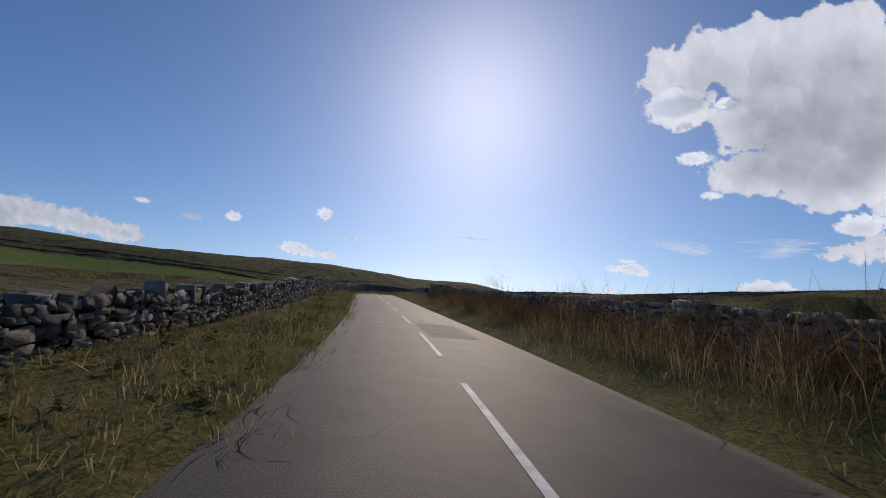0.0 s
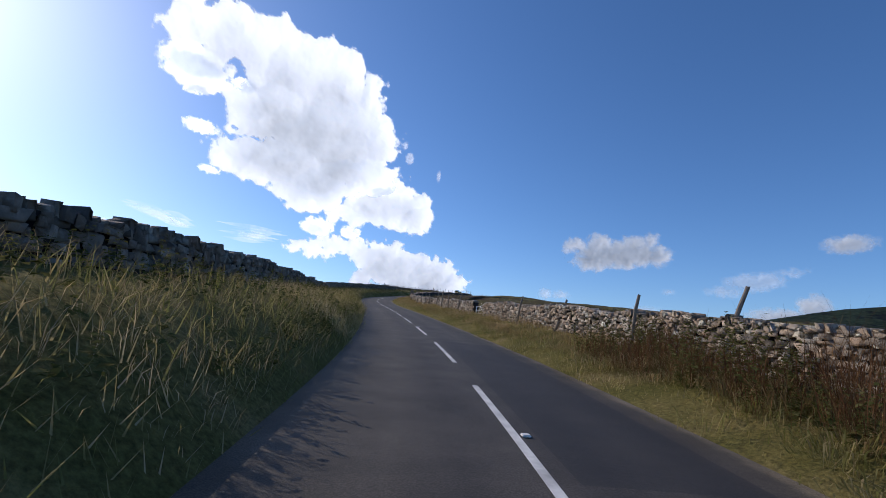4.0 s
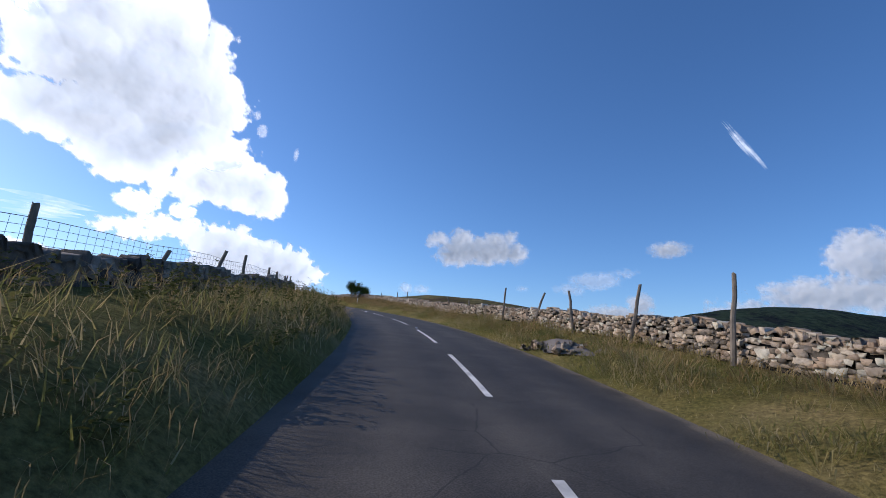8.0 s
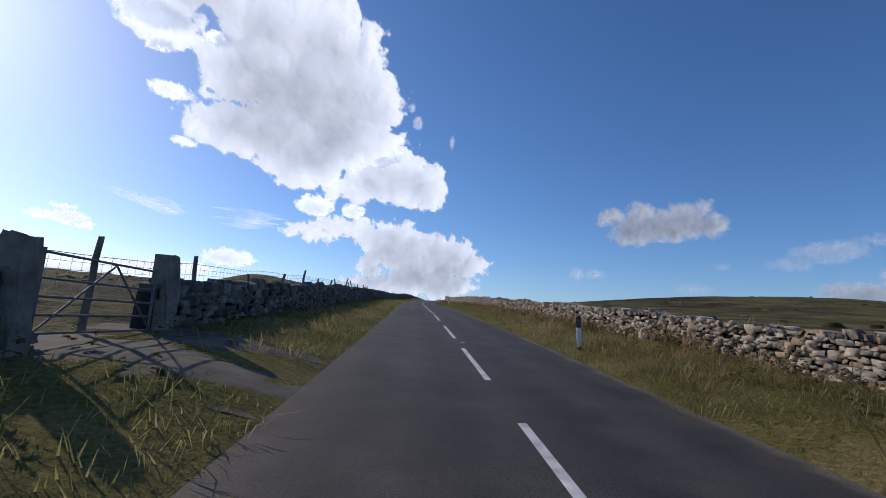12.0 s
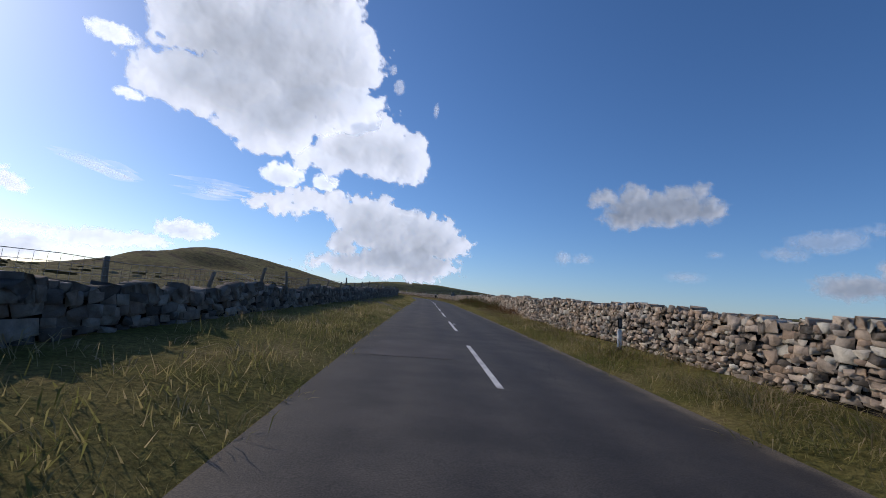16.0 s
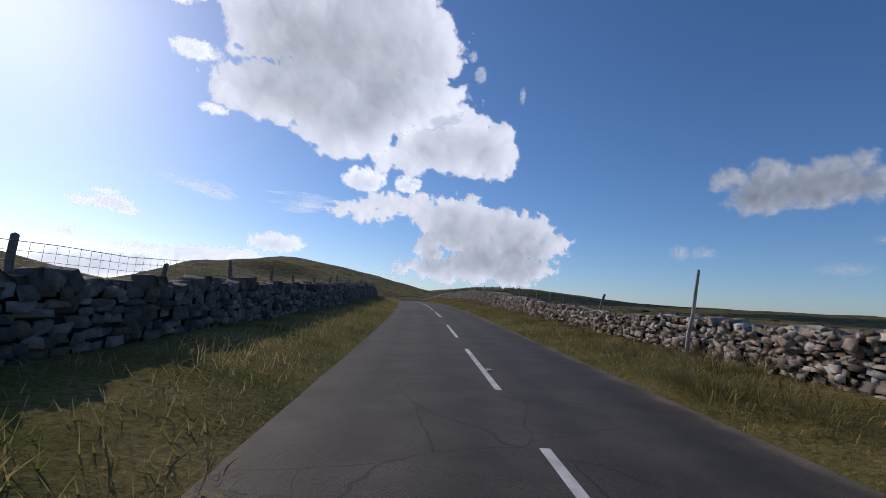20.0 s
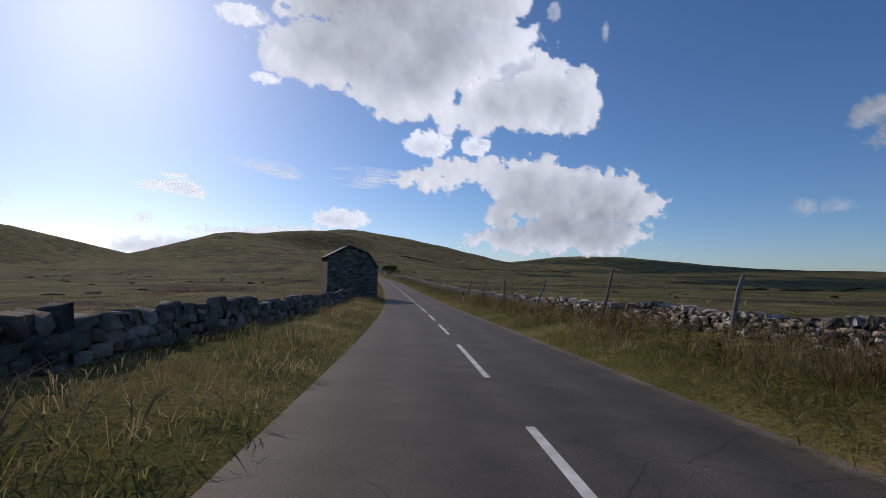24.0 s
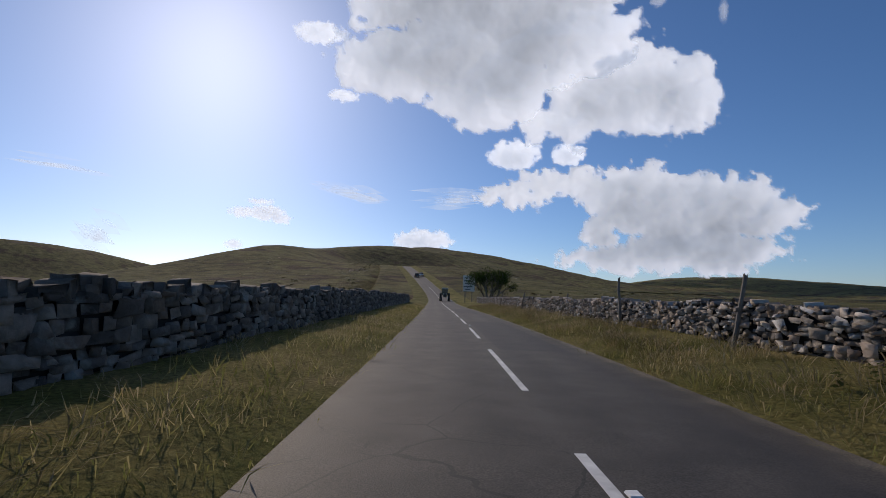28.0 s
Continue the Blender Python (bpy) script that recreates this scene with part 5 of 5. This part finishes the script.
def post_row(stations, u_of, foot, height, lean, spread, meshes, label, group):
    tops = []
    for s in stations:
        s = s + r.uniform(-0.2, 0.2)
        h = height * r.uniform(0.85, 1.15)
        ob = new("fence_post", meshes[r.randint(len(meshes))])
        ob.matrix_world = placed(s, u_of(s), foot(s), 0, r.uniform(-7, 7), lean + r.normal(0, spread)) @ Matrix.Diagonal((1, 1, h, 1))
        tagged(ob, label, "fence post", group)
        tops.append((s, h))
    return tops


def net(s0, s1, u_of, low, high, label):
    """Stock netting: level wires with upright stays."""
    vs, fs, n = [], [], 0

    def wire(p, q, t):
        nonlocal n
        p, q = np.asarray(p), np.asarray(q)
        d = (q - p) / np.linalg.norm(q - p)
        a = np.cross(d, (0, 0, 1.0)) if abs(d[2]) < 0.9 else np.cross(d, (1.0, 0, 0))
        a /= np.linalg.norm(a); b = np.cross(d, a)
        for e in (p, q):
            for k in range(3):
                vs.append(e + t * (math.cos(2.094 * k) * a + math.sin(2.094 * k) * b))
        for k in range(3):
            fs.append((n + k, n + (k + 1) % 3, n + 3 + (k + 1) % 3, n + 3 + k))
        n += 6

    ss = np.arange(s0, s1, 1.5)
    for q in (0, 0.3, 0.55, 0.78, 1.0):
        pts = [at(s, u_of(s), low(s) + (high(s) - low(s)) * q + 0.03 * math.sin(s * 1.3)) for s in ss]
        for a, b in zip(pts[:-1], pts[1:]):
            wire(a, b, 0.004 if q < 1 else 0.006)
    for s in np.arange(s0, s1 - 1.5, 0.22):
        wire(at(s, u_of(s), low(s)), at(s + 0.03, u_of(s), high(s)), 0.003)
    ob = new("stock_netting", mesh_of("stock_netting", np.array(vs), np.array(fs), WIRE))
    return tagged(ob, label, "fence netting", kind="stuff")


behind = lambda s: left_wall_u(s) - 0.55
for a, b in ((236, 470), (562, 654.6), (688, 800)):
    post_row(np.arange(a, b, 3.2), behind, lambda s: left_top(s) - 0.7, 1.22, 0, 9, POSTS_DARK, "leaning weathered wooden post behind the wall", "posts of the wall fence")
    net(a, b, behind, lambda s: left_top(s) - 0.1, lambda s: left_top(s) + 0.42, "grey wire stock netting above the wall")
before = lambda s: right_wall_u(s) - 0.22
post_row([119, 126.6, 132, 138.3, 141.4, 144.9, 150.9, 156], before, lambda s: right_bank(s) - 0.1, 1.7, 9, 7, POSTS_DARK, "dark leaning wooden post against the wall", "posts along the sunlit wall")
post_row(np.arange(172, 300, 3.7), before, lambda s: right_bank(s) - 0.1, 1.7, 5, 9, POSTS_DARK, "dark leaning wooden post against the wall", "posts along the sunlit wall")
post_row([303.5, 308, 314.6, 318, 321, 326, 331], lambda s: right_wall_u(s) + 0.2, lambda s: right_bank(s) - 0.1, 1.2, -4, 8, POSTS_DARK, "dark leaning wooden post against the wall", "posts along the sunlit wall")
post_row([651, 653.5, 656.1, 658.6, 662.5, 667, 672, 678, 685, 691.2, 697.2, 703, 714, 722], lambda s: right_wall_u(s) - 0.5, lambda s: right_bank(s) - 0.15, 1.68, 21, 4, POSTS_PALE, "pale peeled pole leaning on the wall", "pale poles on the wall")
post_row([731, 764.5, 790], before, lambda s: right_bank(s) - 0.05, 1.75, 9, 3, POSTS_PALE, "pale peeled pole leaning on the wall", "pale poles on the wall")
post_row(np.r_[np.arange(738, 800, 2.1)], lambda s: right_wall_u(s) + 0.3, lambda s: right_top(s) - 0.6, 1.05, 0, 14, POSTS_DARK, "short dark post standing out of the wall", "posts of the broken wall")
post_row([812, 824, 836, 847, 858, 868.5, 878.2, 884.5, 892, 899, 906, 913.3, 925, 935, 948.7, 952, 961, 968.3, 972.5, 979, 986, 993, 1000, 1008, 1014.5, 1021, 1029, 1040, 1052], before, lambda s: right_bank(s) - 0.1, 1.55, 11, 6, POSTS_DARK,
         "tall grey post leaning against the wall", "posts along the moor wall")


def marker_post(s, u):
    """A white verge marker with a black band and a reflector."""
    top = tagged(new("verge_marker"), "white plastic verge marker post with black top", "marker post", "verge markers")
    top.matrix_world = placed(s, u, float(verge_height(s, u)) - 0.04, r.uniform(-8, 8), 0, r.uniform(-3, 3))
    bm = bmesh.new(); box(bm, (0.115, 0.06, 0.58), pose(0, 0, 0.29), 0.02); part("post", bm, WHITE, top)
    bm = bmesh.new(); box(bm, (0.12, 0.065, 0.3), pose(0, 0, 0.73), 0.025); part("band", bm, BLACK, top, "black band with a domed top")
    bm = bmesh.new(); box(bm, (0.07, 0.012, 0.17), pose(0, -0.037, 0.72), 0.004); part("reflector", bm, SIGN_GREY, top, "grey reflector")
    bm = bmesh.new(); box(bm, (0.125, 0.07, 0.1), pose(0, 0, 0.05), 0.01); part("foot", bm, BLACK, top)


for s, u in ((329, 4.9), (325, -2.2), (342, 4.6), (352.8, 4.2), (382.9, 4.2), (418, 4.2), (432.5, 4.2), (481, 4.4), (523.5, 4.3), (555.2, 4.6), (583.1, 5.3), (863, 4.9), (905.5, 4.7)):
    marker_post(s, u)


def field_gate(s0, s1, u, label):
    """A five-bar gate across a gap."""
    L = s1 - s0
    top = tagged(new("field_gate"), label, "gate")
    # left-hand gates get the steel with the backlit dark in its colour
    steel = STEEL if u > 0 else GATE_STEEL_BACKLIT
    top.matrix_world = placed(s0, u, float(verge_height(s0, u)) + (0.08 if u < 0 else -0.25))
    for k, z in enumerate((0.08, 0.3, 0.52, 0.74, 1.05)):
        bm = bmesh.new(); rod(bm, (0, 0.08, z), (0, L - 0.08, z), 0.017); part("bar", bm, steel, top)
    for y in (0.08, L - 0.08):
        bm = bmesh.new(); rod(bm, (0, y, 0), (0, y, 1.1), 0.025); part("stile", bm, steel, top)
    bm = bmesh.new(); rod(bm, (0.02, 0.1, 0.1), (0.02, L * 0.55, 1.03), 0.015); part("brace", bm, steel, top)
    bm = bmesh.new(); rod(bm, (0.02, L - 0.1, 0.1), (0.02, L * 0.55, 1.03), 0.015); part("brace", bm, steel, top)
    bm = bmesh.new(); box(bm, (0.06, 0.12, 0.04), pose(0, L - 0.02, 0.8), 0.008); part("latch", bm, steel, top)


def gate_stone(s, u, height, label, wide=0.28):
    bm = bmesh.new()
    bmesh.ops.create_cube(bm, size=1.0, matrix=Matrix.Translation((0, 0, height / 2 - 0.1)) @ Matrix.Diagonal((wide * 1.25, wide, height + 0.2, 1)))
    bmesh.ops.subdivide_edges(bm, edges=bm.edges, cuts=3, use_grid_fill=True)
    for q in bm.verts:
        k = 1 - 0.14 * max(0, q.co.z / height) ** 2
        q.co.x, q.co.y = q.co.x * k + r.uniform(-.03, .03), q.co.y * k + r.uniform(-.03, .03)
        q.co.z += r.uniform(-.03, .03)
    ob = part("gate_stone", bm, STONE_DARK_SHADED, None)
    ob.matrix_world = placed(s, u, float(verge_height(s, u)) - 0.05, r.uniform(-6, 6), r.uniform(-3, 3), r.uniform(-3, 3))
    return tagged(ob, label, "gate stoop")


for s0, s1, u, side in ((76.4, 77.8, -3.2, 0), (426.2, 428.8, -4.45, 1), (655.6, 658.4, -4.45, 1), (164.4, 167.1, 6.85, -1), (381.1, 383.5, 6.85, -1), (51.5, 55.3, 6.85, -1), (636.7, 639.1, 6.3, -1), (680.5, 684.7, 6.4, -1)):
    field_gate(s0, s1, u, "dull grey tubular steel field gate closing a gap")
    if side > 0:
        gate_stone(s0 - 0.25, u, 1.35, "rough upright stone gate stoop")
        gate_stone(s1 + 0.3, u, 1.3, "dark rough stone gate stoop", 0.3)


def triangle_sign(s, u):
    top = tagged(new("warning_sign"), "triangular road warning sign seen from its dark back", "road sign")
    top.matrix_world = placed(s, u, float(verge_height(s, u)), 0, 0, 1)
    bm = bmesh.new(); rod(bm, (0, 0, -0.2), (0, 0, 1.58), 0.038, n=12); part("pole", bm, SIGN_GREY, top)
    bm = bmesh.new()
    tri = [(-0.42, 0.93), (0.42, 0.93), (0.035, 1.64), (-0.035, 1.64)]
    vs = [bm.verts.new((x, y, z)) for y in (0.045, 0.055) for x, z in tri]
    bm.faces.new(vs[:4]); bm.faces.new(vs[4:][::-1])
    for i in range(4):
        bm.faces.new((vs[i], vs[4 + i], vs[4 + (i + 1) % 4], vs[(i + 1) % 4]))
    bmesh.ops.recalc_face_normals(bm, faces=bm.faces)
    part("plate", bm, SIGN_GREY, top, "grey triangular plate")
    for z in (1.05, 1.34):
        bm = bmesh.new(); box(bm, (0.3 if z < 1.2 else 0.2, 0.02, 0.035), pose(0, 0.038, z), 0.003); part("bracket", bm, STEEL, top)


triangle_sign(648.0, 4.8)


def board_sign(s, u):
    """A large pale sign board on two posts."""
    top = tagged(new("sign_board"), "large pale roadside board on two posts", "road sign")
    top.matrix_world = placed(s, u, float(verge_height(s, u)), 38)
    for x in (-0.8, 0.8):
        bm = bmesh.new(); rod(bm, (x, 0.06, -0.3), (x, 0.06, 4.4), 0.06); part("post", bm, SIGN_GREY, top)
    bm = bmesh.new(); box(bm, (2.7, 0.04, 2.7), pose(0, 0, 3.15), 0.01); board = part("board", bm, SIGN_PALE, top)
    for k, (z, w) in enumerate(((4.1, 1.9), (3.6, 2.1), (3.1, 1.5), (2.6, 2.0), (2.15, 1.2))):
        bm = bmesh.new(); box(bm, (w, 0.012, 0.16), pose(-0.06 * k, -0.026, z)); part("bar", bm, SIGN_GREY, board)


board_sign(1085, 5.6)


def chevron_board(s, u, turn):
    top = tagged(new("bend_marker"), "black and white chevron board marking a sharp bend", "road sign")
    top.matrix_world = placed(s, u, float(verge_height(s, u)), turn)
    for x in (-0.45, 0.45):
        bm = bmesh.new(); rod(bm, (x, 0.04, -0.2), (x, 0.04, 1.0), 0.03); part("post", bm, SIGN_GREY, top)
    bm = bmesh.new(); box(bm, (1.3, 0.02, 0.6), pose(0, 0, 0.72), 0.004); plate = part("plate", bm, BLACK, top)
    for k in range(3):
        bm = bmesh.new()
        x = -0.5 + 0.42 * k
        prof = [(x, 0.44), (x + 0.13, 0.44), (x + 0.29, 0.72), (x + 0.13, 1.0), (x, 1.0), (x + 0.16, 0.72)]
        vs = [bm.verts.new((px, -0.014, pz)) for px, pz in prof]
        bm.faces.new((vs[0], vs[1], vs[2], vs[5])); bm.faces.new((vs[5], vs[2], vs[3], vs[4]))
        part("chevron", bm, WHITE, plate, "white chevron")


chevron_board(92.4, -3.2, 130)

# ---------------------------------------------------------------- thorn trees
def thorn(s, u, z, size, blow, seed, label):
    """A wind-shaped hawthorn: trunk and limbs, with a ragged crown of small leaves."""
    q = np.random.RandomState(seed)
    top = tagged(new("hawthorn_tree"), label, "tree")
    top.matrix_world = placed(s, u, z)
    bm = bmesh.new()
    tips = []

    def limb(a, d, length, rad, depth):
        a = Vector(a)
        b = a + Vector(d).normalized() * length
        rod(bm, a, b, rad, rad * 0.65, 6)
        if depth == 0:
            tips.append(b)
            return
        for _ in range(3):
            nd = Vector(d).normalized() * 1.3 + Vector((q.normal(blow * 0.4, 0.5), q.normal(0, 0.5), q.normal(0.1, 0.35)))
            limb(b, nd, length * q.uniform(0.55, 0.85), rad * 0.6, depth - 1)
        tips.append(b)

    for k in range(7):
        limb((q.uniform(-.35, .35), q.uniform(-.3, .3), -0.2), (blow * 0.4 - 0.55 + 1.1 * k / 6 + q.normal(0, 0.1), q.normal(0, 0.4), 0.85), size * q.uniform(0.2, 0.29), size * 0.02, 3)
    part("trunk", bm, WOOD, top)
    vs = []
    for p in tips:
        n = int(np.clip(100 - 75 * p.length / size, 16, 80) * (1 if 3 < size < 5 else 0.4))      # thickest about the heart of the bush
        c = np.array(p) + q.normal(0, size * (0.058 - 0.042 * min(1, p.length / size)), (n, 3))
        d, e = q.normal(0, 1, (n, 3)), q.normal(0, 1, (n, 3))
        d /= np.linalg.norm(d, axis=1)[:, None]; e /= np.linalg.norm(e, axis=1)[:, None]
        l = size * 0.013
        vs.append(np.stack([c - d * l, c + e * l * 0.6, c + d * l, c - e * l * 0.6], 1).reshape(-1, 3))
    v = np.concatenate(vs)
    crown = new("crown", mesh_of("crown", v, np.arange(len(v)).reshape(-1, 4), LEAF))
    crown.parent = top
    return top


thorn(334, 6.1, 1.0, 3.3, 0.25, 5, "wind-bent hawthorn growing over the wall")
thorn(1076, 8.0, 0.4, 8.2, 0.1, 14, "dense dark thorn bush behind a roadside board")
thorn(500, -8.0, 0.6, 2.0, 0.5, 9, "small thorn bush behind the wall")
thorn(428, -9.5, 0.5, 2.2, 0.5, 10, "low thorn bush behind the wall")

# heap of grit on the verge, with stones at its foot
q = np.random.RandomState(12)
a, d = np.meshgrid(np.linspace(0, 6.283, 41)[:-1], np.linspace(0, 1, 13), indexing="ij")
wide = 1 + 0.14 * np.sin(3 * a + 1) + 0.08 * np.sin(7 * a)
hx, hy = np.cos(a) * d * wide * 0.95, np.sin(a) * d * wide * 2.1
v = np.stack([hx, hy, 0.42 * (1 - d ** 1.7) * (1 + 0.12 * waves(hx, hy, 17, 0.9)) - 0.1 + q.uniform(0, 0.02, a.shape)], -1).reshape(-1, 3)
i = (np.arange(40)[:, None] * 13 + np.arange(12)).ravel()
k = ((np.arange(40)[:, None] + 1) % 40 * 13 + np.arange(12)).ravel()
heap = tagged(new("grit_heap"), "low grey heap of road grit on the verge", "grit heap")
heap.matrix_world = placed(287.6, 4.75, 0.1)
mound = new("mound", mesh_of("mound", v, np.stack([i, k, k + 1, i + 1], -1), GRAVEL, smooth=True))
mound.parent = heap
for _ in range(70):
    w, d = q.uniform(0, 6.283), q.uniform(0.55, 1.1)
    ob = new("stone", stone_mesh(q.randint(16), STONE))
    ob.parent = heap
    big = q.uniform(0.06, 0.2)
    ob.matrix_local = pose(math.cos(w) * d * 0.95, math.sin(w) * d * 2.1, 0.36 * max(0, 1 - d ** 1.7) - 0.03, q.uniform(0, 360), q.uniform(0, 360), q.uniform(0, 360)) @ Matrix.Diagonal((big, big * 1.3, big * 0.8, 1))

# road studs in the gaps of the centre line
bm = bmesh.new(); box(bm, (0.1, 0.12, 0.025), None, 0.01)
stud_mesh = bpy.data.meshes.new("road_stud"); bm.to_mesh(stud_mesh); bm.free(); stud_mesh.materials.append(WHITE)
for s in np.arange(120, 1060, 17.4):
    ob = new("road_stud", stud_mesh)
    ob.matrix_world = placed(s, CENTRE + 0.12, 0.042)
    ob.parent = road

# ---------------------------------------------------------------- vehicles standing on the far road
def wheel(parent, x, y, rad, wide):
    bm = bmesh.new(); rod(bm, (x - wide / 2, y, rad), (x + wide / 2, y, rad), rad, n=20); w = part("wheel", bm, RUBBER, parent)
    bm = bmesh.new(); rod(bm, (x - wide / 2 - 0.01, y, rad), (x + wide / 2 + 0.01, y, rad), rad * 0.55, n=16); part("rim", bm, STEEL, w)


def tractor(s, u):
    top = tagged(new("tractor"), "farm tractor with a glazed cab coming down the road", "tractor")
    top.matrix_world = placed(s, u, 0.03, 180)
    bm = bmesh.new(); box(bm, (0.75, 1.9, 0.75), pose(0, 1.2, 1.15), 0.1); part("bonnet", bm, TRACTOR_RED, top)
    bm = bmesh.new(); box(bm, (0.6, 0.06, 0.5), pose(0, 2.17, 1.15), 0.02); part("grille", bm, BLACK, top)
    for x in (-0.28, 0.28):
        bm = bmesh.new(); rod(bm, (x, 2.14, 1.42), (x, 2.22, 1.42), 0.09); part("headlight", bm, WHITE, top)
    bm = bmesh.new(); box(bm, (1.25, 1.3, 1.3), pose(0, -0.35, 1.9), 0.08); part("cab", bm, GLASS, top, "dark glazed cab")
    bm = bmesh.new(); box(bm, (1.45, 1.6, 0.16), pose(0, -0.35, 2.64), 0.06); part("cab_roof", bm, WHITE, top, "white cab roof")
    for x in (-0.85, 0.85):
        bm = bmesh.new(); box(bm, (0.5, 1.1, 0.1), pose(x, -0.6, 1.62), 0.04); part("mudguard", bm, TRACTOR_RED, top)
        wheel(top, x, -0.6, 0.78, 0.45); wheel(top, x * 0.88, 1.7, 0.5, 0.32)


def car(s, u, turn, paint, label):
    top = tagged(new("car"), label, "car", "cars on the hill")
    top.matrix_world = placed(s, u, 0.03, turn)
    bm = bmesh.new()
    box(bm, (1.78, 4.2, 0.62), pose(0, 0, 0.62), 0.14); body = part("body", bm, paint, top)
    bm = bmesh.new()
    prof = [(-1.95, 0.9), (0.95, 0.9), (0.3, 1.52), (-1.6, 1.52)]
    vs = [bm.verts.new((x * (1 if z < 1 else 0.82), y, z)) for x in (-0.82, 0.82) for y, z in prof]
    bm.faces.new(vs[:4]); bm.faces.new(vs[4:][::-1])
    for i in range(4):
        bm.faces.new((vs[i], vs[4 + i], vs[4 + (i + 1) % 4], vs[(i + 1) % 4]))
    bmesh.ops.recalc_face_normals(bm, faces=bm.faces)
    part("glasshouse", bm, GLASS, top, "tinted windows")
    bm = bmesh.new(); box(bm, (1.36, 1.9, 0.07), pose(0, -0.65, 1.53), 0.03); part("roof", bm, paint, top)
    for x in (-0.7, 0.7):
        bm = bmesh.new(); box(bm, (0.28, 0.05, 0.16), pose(x, -2.1, 0.78), 0.02); part("tail_light", bm, AMBER, top, "red tail light")
        bm = bmesh.new(); box(bm, (0.3, 0.05, 0.16), pose(x, 2.1, 0.72), 0.02); part("headlight", bm, WHITE, top)
        wheel(top, x * 1.16, 1.3, 0.32, 0.2); wheel(top, x * 1.16, -1.3, 0.32, 0.2)
    bm = bmesh.new(); box(bm, (1.7, 0.12, 0.2), pose(0, -2.08, 0.45), 0.04); part("bumper", bm, BLACK, top)


tractor(1102, 1.9)
car(1196, 0.0, 0, CAR_DARK, "dark hatchback driving away up the hill road")
car(1205, 2.5, 180, CAR_WHITE, "white car coming down the hill road")
streak((0, 0, 1), 3000, 65.2, 8.9, 49.5, 9.9, 0.55)
streak((-38, 336, 32), 3000, 28.9, 11.2, 20.1, 9.8, 1.5)
streak((-38, 336, 32), 3000, 19.5, 9.9, 9.0, 9.9, 1.1)
streak((-50, 229, 24), 3000, -58.8, 25.4, -63.5, 18.5, 0.4)
streak((-33, 854, 46), 3000, 56.8, 6.6, 52.3, 4.0, 2.75)
streak((-62, 949, 47), 3000, 63.1, 12.0, 52.8, 11.9, 0.76)
